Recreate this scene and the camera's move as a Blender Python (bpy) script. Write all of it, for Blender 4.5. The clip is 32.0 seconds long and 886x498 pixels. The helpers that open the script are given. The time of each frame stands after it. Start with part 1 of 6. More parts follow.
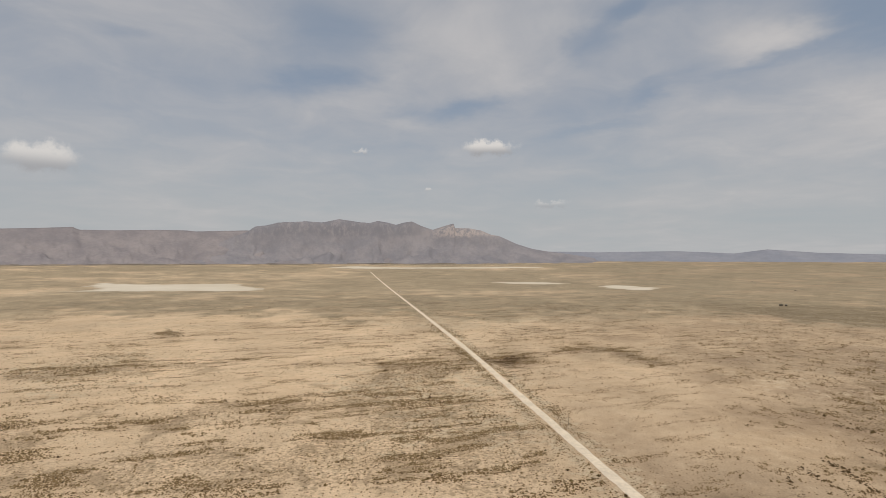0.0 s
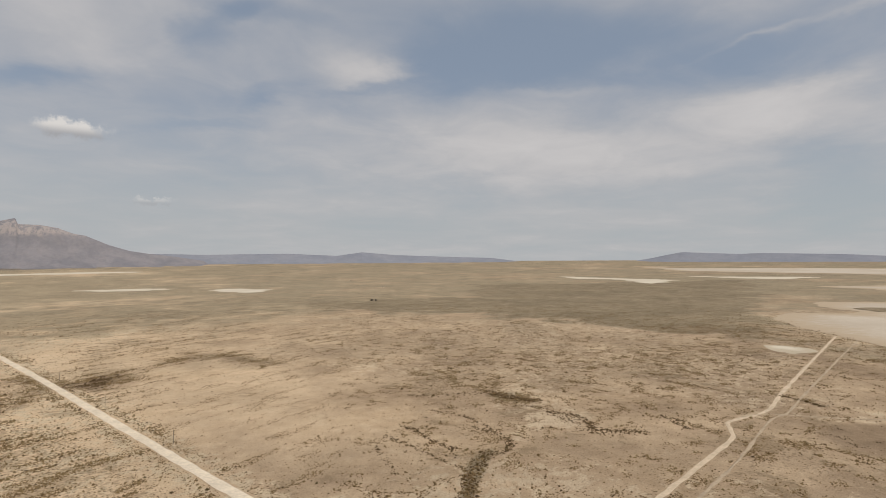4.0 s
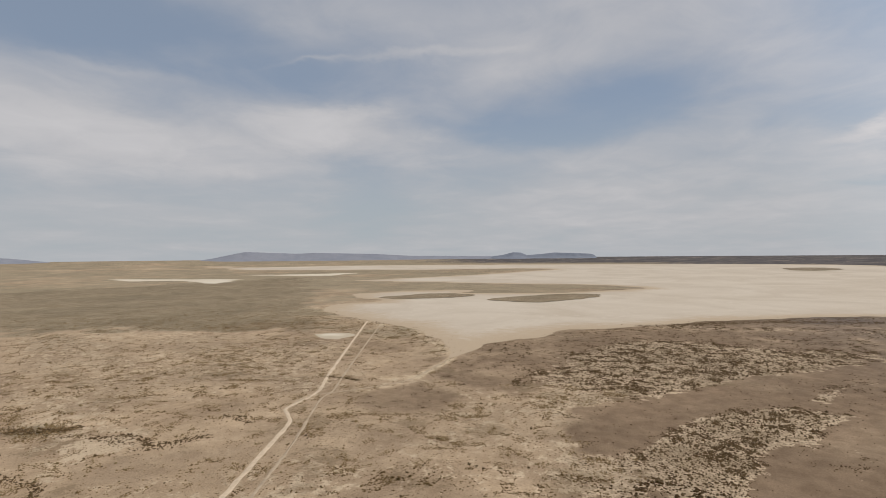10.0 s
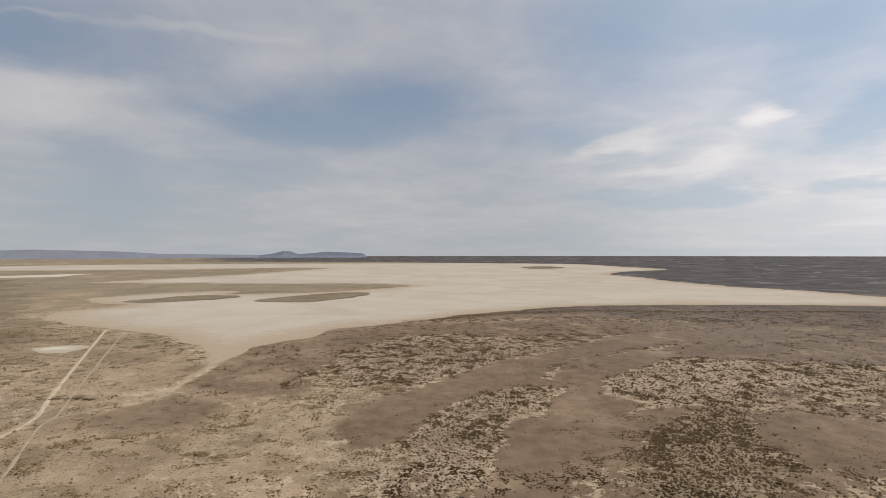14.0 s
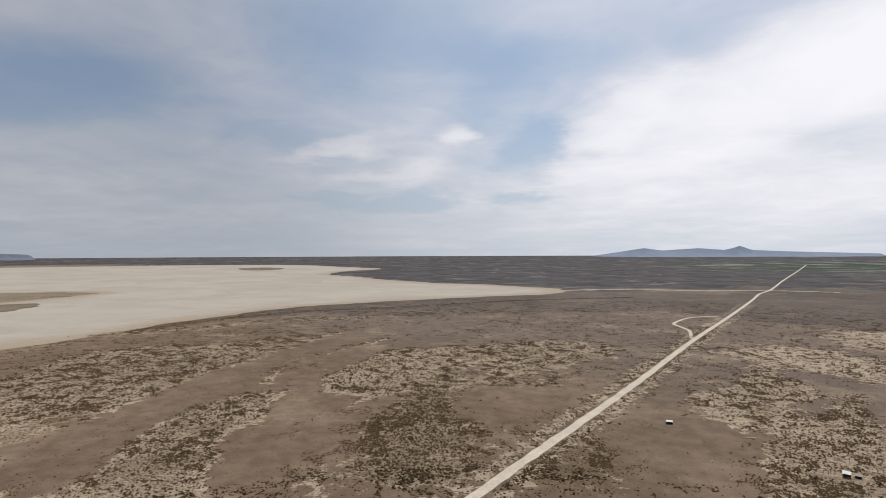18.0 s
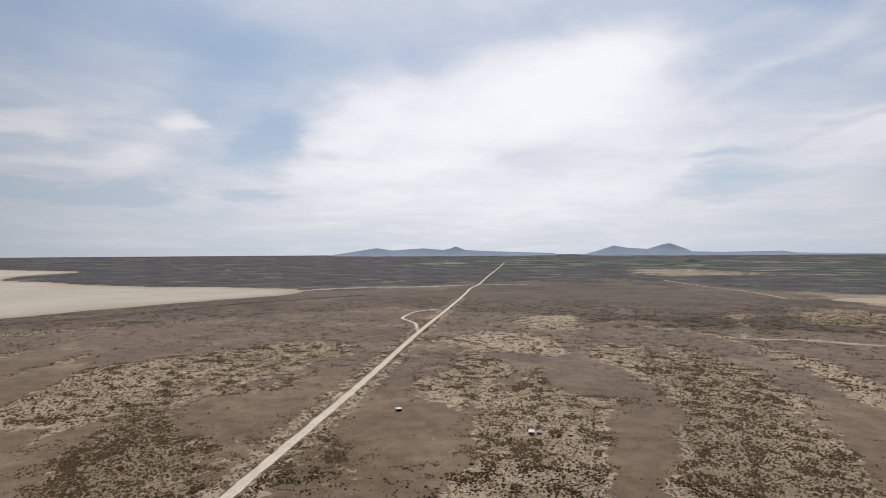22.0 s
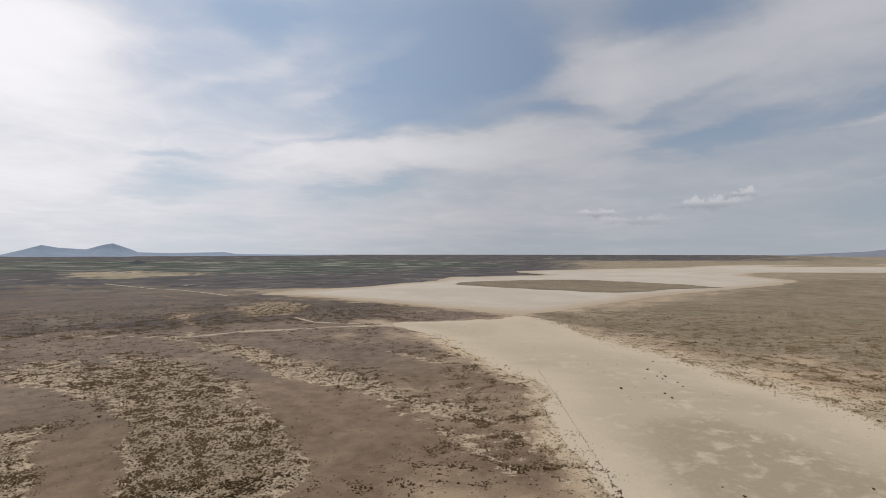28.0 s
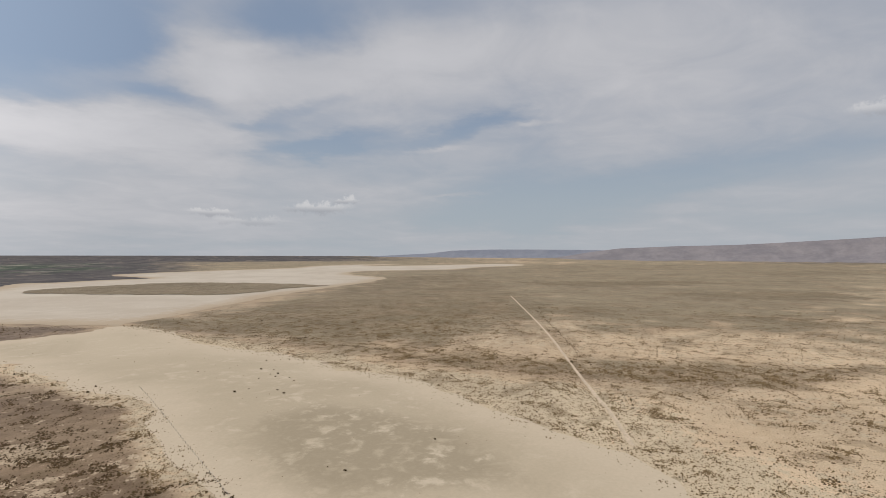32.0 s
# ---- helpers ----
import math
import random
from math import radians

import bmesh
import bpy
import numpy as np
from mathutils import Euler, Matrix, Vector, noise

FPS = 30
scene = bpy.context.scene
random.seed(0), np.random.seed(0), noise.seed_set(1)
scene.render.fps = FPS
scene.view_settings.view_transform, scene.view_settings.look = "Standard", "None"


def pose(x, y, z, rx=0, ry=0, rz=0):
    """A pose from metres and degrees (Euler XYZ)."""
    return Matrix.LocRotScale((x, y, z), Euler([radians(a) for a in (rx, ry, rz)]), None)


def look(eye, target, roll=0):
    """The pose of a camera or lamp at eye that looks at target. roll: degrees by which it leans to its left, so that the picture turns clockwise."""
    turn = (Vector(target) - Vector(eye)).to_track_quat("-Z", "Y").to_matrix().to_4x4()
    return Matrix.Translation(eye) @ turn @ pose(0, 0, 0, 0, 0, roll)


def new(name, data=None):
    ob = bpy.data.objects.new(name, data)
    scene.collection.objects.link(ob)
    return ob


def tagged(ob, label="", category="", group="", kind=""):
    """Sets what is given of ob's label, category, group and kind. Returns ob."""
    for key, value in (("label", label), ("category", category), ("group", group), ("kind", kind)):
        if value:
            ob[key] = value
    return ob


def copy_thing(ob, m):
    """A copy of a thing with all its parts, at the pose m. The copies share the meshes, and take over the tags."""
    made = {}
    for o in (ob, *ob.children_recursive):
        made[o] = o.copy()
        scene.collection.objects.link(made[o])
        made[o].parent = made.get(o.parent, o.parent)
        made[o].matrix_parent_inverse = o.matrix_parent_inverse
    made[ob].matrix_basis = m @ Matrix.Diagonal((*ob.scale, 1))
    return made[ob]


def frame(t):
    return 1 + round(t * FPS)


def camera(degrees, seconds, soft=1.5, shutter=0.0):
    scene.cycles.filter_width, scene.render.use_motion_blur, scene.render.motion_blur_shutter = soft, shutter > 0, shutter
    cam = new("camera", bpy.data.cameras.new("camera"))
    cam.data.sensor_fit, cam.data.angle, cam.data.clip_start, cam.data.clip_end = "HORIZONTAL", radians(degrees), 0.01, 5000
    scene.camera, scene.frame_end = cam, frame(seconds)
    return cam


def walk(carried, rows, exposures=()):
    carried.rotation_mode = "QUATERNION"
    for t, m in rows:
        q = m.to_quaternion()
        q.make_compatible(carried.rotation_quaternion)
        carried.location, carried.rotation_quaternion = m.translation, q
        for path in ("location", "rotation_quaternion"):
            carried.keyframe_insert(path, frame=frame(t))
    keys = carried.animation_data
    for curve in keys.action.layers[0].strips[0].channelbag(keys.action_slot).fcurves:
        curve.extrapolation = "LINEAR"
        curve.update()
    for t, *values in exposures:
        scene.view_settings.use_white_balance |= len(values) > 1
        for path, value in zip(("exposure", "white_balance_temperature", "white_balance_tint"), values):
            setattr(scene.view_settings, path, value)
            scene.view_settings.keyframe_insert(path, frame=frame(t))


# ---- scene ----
# The drone hangs at one spot, 100 m above the desert floor, and turns.
EYE_HEIGHT = 100.0
cam = camera(78.8, 32.0, soft=0.7)
PATH = [
    (0.0, 0.00, 0.84, -0.01),
    (0.5, -4.60, 0.90, 0.05),
    (1.0, -10.12, 0.93, 0.12),
    (1.5, -15.69, 0.99, 0.14),
    (2.0, -20.99, 1.02, 0.16),
    (2.5, -25.76, 1.02, 0.18),
    (3.0, -30.31, 1.02, 0.21),
    (3.5, -35.14, 1.01, 0.26),
    (4.0, -39.56, 1.01, 0.29),
    (4.5, -43.51, 1.00, 0.30),
    (6.5, -59.70, 0.95, 0.51),
    (7.0, -63.71, 0.92, 0.56),
    (7.5, -67.80, 0.84, 0.59),
    (8.0, -71.81, 0.77, 0.62),
    (8.5, -75.32, 0.72, 0.65),
    (9.0, -79.16, 0.70, 0.66),
    (9.5, -81.18, 0.70, 0.59),
    (10.0, -83.55, 0.67, 0.49),
    (10.5, -87.10, 0.63, 0.43),
    (11.0, -93.57, 0.59, 0.44),
    (11.5, -96.23, 0.55, 0.41),
    (12.0, -97.06, 0.53, 0.32),
    (12.5, -99.84, 0.46, 0.16),
    (13.0, -102.39, 0.46, 0.09),
    (13.5, -104.39, 0.47, 0.08),
    (14.0, -107.48, 0.47, 0.05),
    (14.5, -111.38, 0.47, 0.02),
    (15.0, -115.97, 0.46, 0.01),
    (15.5, -120.23, 0.47, 0.04),
    (17.5, -133.62, 0.46, 0.21),
    (18.0, -136.57, 0.47, 0.23),
    (18.5, -140.00, 0.48, 0.25),
    (19.0, -143.16, 0.47, 0.27),
    (19.5, -146.11, 0.47, 0.27),
    (20.0, -148.35, 0.45, 0.27),
    (20.5, -150.90, 0.44, 0.26),
    (21.0, -154.83, 0.42, 0.25),
    (21.5, -159.01, 0.36, 0.25),
    (22.0, -164.02, 0.33, 0.29),
    (22.5, -168.44, 0.31, 0.30),
    (23.0, -173.28, 0.30, 0.32),
    (23.5, -179.49, 0.29, 0.28),
    (24.0, -183.29, 0.28, 0.23),
    (24.5, -188.17, 0.28, 0.18),
    (25.0, -193.11, 0.27, 0.15),
    (25.5, -198.02, 0.29, 0.12),
    (27.5, -212.55, 0.32, 0.01),
    (28.0, -218.29, 0.32, -0.02),
    (28.5, -223.30, 0.33, -0.09),
    (29.0, -228.80, 0.35, -0.15),
    (29.5, -233.34, 0.38, -0.18),
    (30.0, -237.92, 0.42, -0.19),
    (30.5, -242.88, 0.43, -0.21),
    (31.0, -247.26, 0.44, -0.21),
    (31.5, -251.83, 0.46, -0.20),
    (32.0, -257.61, 0.50, -0.21),
]
walk(cam, [(t, pose(0, 0, EYE_HEIGHT, 90 + tilt, lean, turn)) for t, turn, tilt, lean in PATH], [(0.0, -0.02, 6900, 10), (4.5, 0.0, 6850, 10), (9.0, 0.0, 6680, 10), (13.0, -0.03, 6620, 10), (16.0, -0.08, 6400, 10), (19.0, -0.14, 6180, 10), (24.0, -0.13, 6200, 10), (28.0, -0.14, 6330, 10), (32.0, -0.04, 6490, 10)])

# ---- world, sun ----
SUN_AZ, SUN_EL = -172.0, 58.0          # turn from the first heading, height over the horizon, degrees


def heading(az, el=0.0):
    a, e = radians(az), radians(el)
    return Vector((-math.sin(a) * math.cos(e), math.cos(a) * math.cos(e), math.sin(e)))


class Tree:
    """A small helper to wire shader nodes."""

    def __init__(self, tree):
        self.t = tree
        tree.nodes.clear()

    def n(self, kind, **sets):
        node = self.t.nodes.new(kind)
        for key, value in sets.items():
            if key == "op":
                node.operation = value
            elif key == "blend":
                node.blend_type = value
            elif key == "data":
                node.data_type = value
            elif key == "attr":
                node.attribute_name = value
            elif key == "dims":
                node.noise_dimensions = value
        return node

    def put(self, node, **values):
        for key, value in values.items():
            socket = node.inputs[int(key[1:])] if key[0] == "i" and key[1:].isdigit() else node.inputs[key]
            if isinstance(value, bpy.types.NodeSocket):
                self.t.links.new(value, socket)
            else:
                socket.default_value = value
        return node

    def math(self, op, a, b=0.0, c=0.0, clamp=False):
        node = self.put(self.n("ShaderNodeMath", op=op), i0=a, i1=b, i2=c)
        node.use_clamp = clamp
        return node.outputs[0]

    def vec(self, op, a, b=(0, 0, 0), scale=1.0):
        node = self.put(self.n("ShaderNodeVectorMath", op=op), i0=a, i1=b)
        if op == "SCALE":
            node.inputs["Scale"].default_value = scale
        return node.outputs["Value"] if op in ("DOT_PRODUCT", "LENGTH") else node.outputs["Vector"]

    def noise(self, vector, scale, detail=4.0, rough=0.55, warp=0.0):
        node = self.put(self.n("ShaderNodeTexNoise"), Vector=vector, Scale=scale, Detail=detail, Roughness=rough, Distortion=warp)
        return node.outputs["Fac"]

    def ramp(self, fac, lo, hi, a=0.0, b=1.0):
        node = self.n("ShaderNodeMapRange")
        node.interpolation_type = "SMOOTHSTEP"
        self.put(node, i0=fac, i1=lo, i2=hi, i3=a, i4=b)
        return node.outputs[0]

    def mix(self, fac, a, b, blend="MIX"):
        node = self.n("ShaderNodeMix", data="RGBA")
        node.blend_type = blend
        self.t.links.new(fac, node.inputs[0]) if isinstance(fac, bpy.types.NodeSocket) else setattr_fac(node, fac)
        for index, value in ((6, a), (7, b)):
            if isinstance(value, bpy.types.NodeSocket):
                self.t.links.new(value, node.inputs[index])
            else:
                node.inputs[index].default_value = (*value, 1.0) if len(value) == 3 else value
        return node.outputs[2]


def setattr_fac(node, fac):
    node.inputs[0].default_value = fac


world = bpy.data.worlds.new("desert_sky")
scene.world = world
world.use_nodes = True
# thicker or thinner high cloud: turn, height, half width, half height and slant in degrees, weight
COVER_NORTH = [
    (11.6, 22.2, 6.9, 4.8, 0, -0.4), (13.3, 17.3, 6.1, 1.8, 5, -0.35), (11.0, 18.3, 7.1, 1.1, 12, -0.25), (-0.4, 15.6, 7.7, 1.2, 5, -0.38),
    (-17.9, 23.1, 6.1, 1.1, 20, -0.38), (-15.1, 20.6, 3.8, 1.4, 0, -0.22), (-21.6, 15.8, 4.7, 0.9, 20, -0.28), (-16.2, 13.1, 8.4, 0.6, 8, -0.22),
    (-38.6, 18.9, 5.7, 4.5, 0, -0.28), (-32.1, 17.8, 7.3, 0.7, 10, -0.22), (30.3, 19.3, 4.0, 0.9, 0, -0.2), (27.0, 14.5, 6.6, 3.9, 0, -0.1),
    (-4.6, 22.0, 14.1, 5.6, 10, 0.16), (-33.0, 19.3, 6.0, 1.3, 15, 0.25), (25.6, 21.1, 11.7, 4.4, 0, 0.14), (35.8, 16.0, 11.9, 6.5, 0, 0.12),
]
COVER_NORTH_EAST = [
    (-1.0, 7.5, 61.7, 5.2, 0, -0.1), (-2.3, 15.1, 4.5, 1.4, 0, -0.22), (-20.3, 23.4, 9.0, 1.3, -5, -0.28), (-14.6, 20.2, 3.5, 1.9, 0, -0.16),
    (-52.5, 22.7, 18.8, 6.1, 0, -0.4), (-46.6, 18.9, 18.3, 2.7, 0, -0.22), (-73.5, 18.6, 12.0, 3.6, 5, -0.24), (-31.0, 20.0, 6.1, 2.9, 0, 0.34),
    (-5.0, 19.2, 11.9, 3.5, 0, 0.14), (-60.7, 11.4, 30.4, 4.3, 3, 0.26), (-73.4, 13.5, 11.8, 1.5, 8, 0.28), (-52.5, 16.8, 8.4, 0.7, -3, 0.2),
    (-19.2, 15.2, 5.0, 1.0, 0, -0.12), (-70.5, 19.6, 6.7, 0.4, 14, 0.2), (-75.7, 4.1, 11.1, 2.4, 0, -0.14), (-44.0, 12.5, 25.1, 4.9, -8, 0.4),
]
COVER_EAST = [
    (-72.9, 12.6, 14.2, 2.6, -4, 0.34), (-50.0, 21.8, 22.7, 3.3, -5, -0.3), (-74.8, 17.7, 17.2, 3.4, -3, -0.2), (-100.5, 14.9, 13.5, 4.0, 5, -0.46),
    (-89.8, 13.1, 10.3, 1.8, -5, -0.26), (-75.8, 6.2, 6.2, 4.8, 0, -0.26), (-103.9, 4.4, 18.7, 3.0, 3, 0.26), (-59.3, 19.6, 3.5, 1.5, 0, 0.2),
    (-79.0, 20.3, 12.9, 0.6, 3, 0.18), (-34.6, 19.3, 5.7, 1.4, -8, 0.25), (-73.1, 24.1, 10.1, 2.1, 0, 0.14), (-89.2, 8.6, 8.5, 2.8, 0, -0.12),
    (-124.2, 19.9, 9.3, 6.9, 0, -0.22), (-125.6, 11.3, 7.2, 1.1, 15, 0.36), (-130.4, 8.3, 8.6, 1.1, 4, 0.26), (-135.2, 9.9, 4.3, 2.0, 0, 0.22),
]
COVER_SOUTH_EAST = [
    (-123.6, 6.0, 4.0, 0.6, 0, -0.3), (-131.2, 5.2, 6.6, 0.9, 2, -0.38), (-135.0, 6.0, 4.1, 1.6, 0, -0.38), (-128.9, 5.5, 7.5, 0.7, 0, -0.26),
    (-145.3, 5.6, 3.2, 1.0, -4, -0.34), (-146.3, 10.6, 3.8, 3.2, 0, -0.34), (-137.8, 12.1, 2.7, 1.4, 0, 0.4), (-126.0, 10.7, 7.4, 0.9, 6, 0.26),
    (-130.7, 8.1, 10.8, 1.2, 0, 0.2), (-166.8, 13.4, 21.0, 5.9, 18, 0.52), (-156.0, 15.3, 7.2, 3.7, 25, 0.3), (-178.2, 16.1, 10.9, 7.1, 20, 0.3),
    (-169.2, 6.3, 25.9, 6.0, 0, 0.26), (-173.5, 9.6, 9.4, 2.6, 15, -0.14), (-153.7, 10.3, 3.3, 0.9, 0, -0.26), (-120.2, 12.0, 6.2, 2.2, -8, -0.22),
]
COVER_SOUTH = [
    (-145.7, 11.1, 3.5, 3.4, 0, -0.42), (-140.6, 14.6, 4.3, 2.9, 0, -0.18), (-133.5, 22.0, 20.3, 5.8, 0, -0.16), (-137.6, 12.6, 2.7, 1.3, 0, 0.3),
    (-165.4, 14.9, 21.2, 4.3, 15, 0.28), (179.7, 18.7, 10.4, 3.5, 20, 0.22), (-168.3, 5.8, 49.3, 4.5, 0, 0.22), (-141.0, 19.5, 11.6, 3.6, 0, -0.24),
    (-135.4, 5.7, 4.9, 1.2, -4, -0.36), (-144.5, 5.6, 4.5, 1.0, -5, -0.28), (160.5, 22.0, 4.9, 2.5, 0, -0.36), (150.1, 18.7, 6.8, 4.0, 0, -0.34),
    (149.7, 12.8, 7.0, 1.2, 15, -0.28), (156.9, 11.1, 7.1, 0.7, 18, -0.24), (168.4, 6.5, 5.5, 1.6, 0, -0.28), (168.3, 9.0, 5.8, 0.6, 3, -0.22),
]
COVER_SOUTH_WEST = [
    (150.2, 6.8, 5.2, 1.1, 8, -0.34), (163.0, 16.8, 9.7, 1.3, 20, 0.18), (153.8, 16.2, 6.1, 0.8, 22, 0.18), (177.4, 15.5, 11.4, 6.8, 0, 0.26),
    (171.0, 11.7, 18.9, 3.9, 0, 0.24), (139.6, 20.0, 10.1, 7.9, 5, -0.72), (153.2, 23.2, 8.1, 2.8, 0, -0.36), (144.4, 13.9, 10.1, 2.2, -3, -0.32),
    (128.9, 14.5, 5.9, 1.1, 0, -0.34), (124.5, 17.9, 7.2, 4.4, 0, 0.62), (113.7, 18.3, 15.7, 3.8, 18, 0.32), (113.8, 11.0, 9.6, 1.4, 10, -0.46),
    (104.4, 11.6, 5.9, 1.2, 15, -0.3), (116.6, 14.8, 10.3, 0.9, 18, -0.18), (146.7, 10.4, 36.6, 2.9, 3, 0.26), (149.7, 6.9, 5.8, 1.5, 0, -0.34),
]
COVER_WEST = [
    (168.6, 6.5, 4.9, 1.7, 0, -0.26), (168.6, 8.8, 5.5, 0.7, 0, -0.18), (95.5, 20.6, 24.5, 4.9, 10, 0.26), (76.4, 16.4, 22.7, 6.5, 0, 0.2),
    (118.0, 22.5, 8.6, 3.1, 4, -0.42), (96.7, 13.8, 7.4, 1.1, 8, -0.44), (115.7, 10.6, 7.3, 1.4, 0, -0.3), (121.8, 12.6, 5.7, 1.0, 0, -0.26),
    (92.5, 5.8, 14.2, 3.7, 5, -0.44), (78.3, 7.7, 16.3, 2.0, 8, -0.26), (95.5, 3.9, 15.1, 1.9, 0, -0.22), (100.3, 6.2, 4.3, 0.5, 4, 0.28),
    (102.7, 10.9, 4.5, 0.4, 3, 0.22), (92.0, 13.6, 3.6, 0.6, 0, 0.26), (133.9, 10.5, 16.2, 2.6, 0, 0.18), (71.7, 15.7, 3.4, 1.7, 0, -0.12),
]
COVER_GLARE = [
    (148.5, 19.5, 11.1, 1.7, 18, 0.26), (138.4, 15.2, 11.7, 1.8, 10, 0.24), (143.3, 11.4, 21.7, 2.4, 3, 0.2), (144.3, 8.0, 5.1, 1.2, 0, -0.2), (149.1, 7.1, 5.9, 1.4, 0, -0.2),
    (136.2, 9.9, 20.5, 3.8, 3, 0.3), (138.5, 3.4, 25.5, 4.0, 0, 0.24), (101.1, 18.9, 22.0, 6.0, 5, 0.22), (115.2, 7.0, 20.4, 3.0, 0, 0.16),
]
SKY_COVER = COVER_NORTH + COVER_NORTH_EAST + COVER_EAST + COVER_SOUTH_EAST + COVER_SOUTH + COVER_SOUTH_WEST + COVER_WEST + COVER_GLARE
SKY_PUFFS = [
    (-4.9, 11.4, 3.7, 1.0, 0.9), (36.7, 8.5, 3.7, 1.6, 0.8), (8.6, 10.9, 1.1, 0.4, 0.5), (1.6, 7.1, 0.6, 0.3, 0.5), (-11.3, 5.5, 2.1, 0.4, 0.35), (125.6, 4.0, 3.1, 0.5, 0.55),
    (115.6, 4.7, 4.5, 0.7, 0.6), (112.7, 5.5, 1.7, 0.5, 0.6), (122.2, 3.2, 4.8, 0.5, 0.3), (63.8, 12.0, 2.0, 0.8, 0.5),
]
w = Tree(world.node_tree)
sky = w.n("ShaderNodeTexSky")
sky.sky_type, sky.sun_disc = "NISHITA", False
sky.sun_elevation, sky.sun_rotation = radians(SUN_EL), radians(-SUN_AZ)
sky.altitude, sky.air_density, sky.dust_density, sky.ozone_density = 1100, 1.0, 1.5, 1.0
direction = w.n("ShaderNodeTexCoord").outputs["Generated"]
parts_xyz = w.put(w.n("ShaderNodeSeparateXYZ"), i0=direction)
up = w.math("MAXIMUM", parts_xyz.outputs[2], 0.0)
# high cloud on a level far above, so that it closes up towards the horizon
spread = w.math("DIVIDE", 1.0, w.math("ADD", up, 0.13))
level = w.put(w.n("ShaderNodeVectorMath", op="SCALE"), i0=w.vec("MULTIPLY", direction, (1, 1, 0)))
w.put(level, Scale=spread)
level = level.outputs[0]
veil = w.noise(level, 0.8, 5.0, 0.5, 0.4)
cells = w.noise(level, 2.6, 6.0, 0.58, 0.6)
wander = w.put(w.n("ShaderNodeTexNoise"), Vector=level, Scale=1.7, Detail=5.0, Roughness=0.6).outputs["Color"]
bent = w.vec("ADD", direction, w.vec("MULTIPLY", w.vec("SUBTRACT", wander, (0.5, 0.5, 0.5)), (0.20, 0.20, 0.075)))


def lobe(az, el, wide, tall, slant, at):
    """1 in the direction given, falling to 0 at wide and tall degrees beside it."""
    centre = heading(az, el)
    across = heading(az - 90)
    upward = across.cross(centre)
    lean = radians(slant)
    frame_axes = Matrix((across * math.cos(lean) + upward * math.sin(lean), upward * math.cos(lean) - across * math.sin(lean), -centre)).transposed()
    node = w.put(w.n("ShaderNodeTexGradient"), Vector=at)
    node.gradient_type = "SPHERICAL"
    fit = node.texture_mapping
    fit.vector_type, fit.translation, fit.rotation = "TEXTURE", centre, frame_axes.to_euler()
    fit.scale = (math.sin(radians(wide)), math.sin(radians(tall)), 1.0)
    return w.ramp(node.outputs["Fac"], 0.0, 1.0)


cover = w.math("MULTIPLY_ADD", w.math("SUBTRACT", veil, 0.5), 0.9, 0.56)
cover = w.math("MULTIPLY_ADD", w.math("SUBTRACT", cells, 0.5), w.ramp(up, 0.0, 0.2, 0.22, 0.5), cover)
for az, el, wide, tall, slant, weight in SKY_COVER:
    cover = w.math("MULTIPLY_ADD", lobe(az, el, wide * 1.25, tall * 1.3, slant, bent), weight * (0.8 if abs(az) < 75 else 1.15), cover)
thick = w.ramp(cover, 0.0, 1.05)
glare = w.ramp(w.vec("DOT_PRODUCT", direction, heading(-170, 26.0)), math.cos(radians(60)), 1.0)
body = w.mix(w.ramp(w.math("ADD", cover, w.math("MULTIPLY", cells, 0.5)), 0.55, 1.95), (0.457, 0.462, 0.49), (0.60, 0.595, 0.615))
lit = w.vec("MULTIPLY", body, (1.80, 1.74, 1.69))
cloud_colour = w.mix(glare, body, lit)
lower = w.ramp(up, 0.0, 0.30)
base_sky = w.put(w.n("ShaderNodeVectorMath", op="SCALE"), i0=sky.outputs[0])
base_sky.inputs["Scale"].default_value = 0.075
blue = w.mix(0.6, base_sky.outputs[0], w.mix(glare, (0.26, 0.34, 0.46), (0.48, 0.62, 0.80)))
haze = w.mix(lower, w.mix(glare, (0.375, 0.43, 0.475), (0.66, 0.72, 0.77)), blue)
mixed = w.mix(w.math("MULTIPLY_ADD", thick, 0.84, 0.10), haze, cloud_colour)
# small heaped clouds, white on top and grey below
puff_noise = w.put(w.n("ShaderNodeTexNoise"), Vector=direction, Scale=42.0, Detail=6.0, Roughness=0.68).outputs["Color"]
puff_at = w.vec("ADD", direction, w.vec("SCALE", w.vec("SUBTRACT", puff_noise, (0.5, 0.5, 0.5)), scale=0.045))
for az, el, wide, tall, dense in SKY_PUFFS:
    shape = lobe(az, el, wide * 1.15, tall * 1.25, 0, puff_at)
    tone = w.mix(w.ramp(up, math.sin(radians(el - tall * 0.6)), math.sin(radians(el + tall * 0.4))), (0.35, 0.36, 0.39), (0.70, 0.69, 0.69))
    mixed = w.mix(w.math("MULTIPLY", w.ramp(shape, 0.05, 0.75), dense), mixed, tone)
back = w.put(w.n("ShaderNodeBackground"), Color=mixed, Strength=1.0)
w.put(w.n("ShaderNodeOutputWorld"), Surface=back.outputs[0])

sun_data = bpy.data.lights.new("sun", "SUN")
sun_data.energy, sun_data.angle, sun_data.color = 2.2, radians(4.0), (1.0, 0.95, 0.87)
sun = new("sun", sun_data)
sun.matrix_world = look(heading(SUN_AZ, SUN_EL) * 3000, (0, 0, 0))

# ---- shape of the land ----


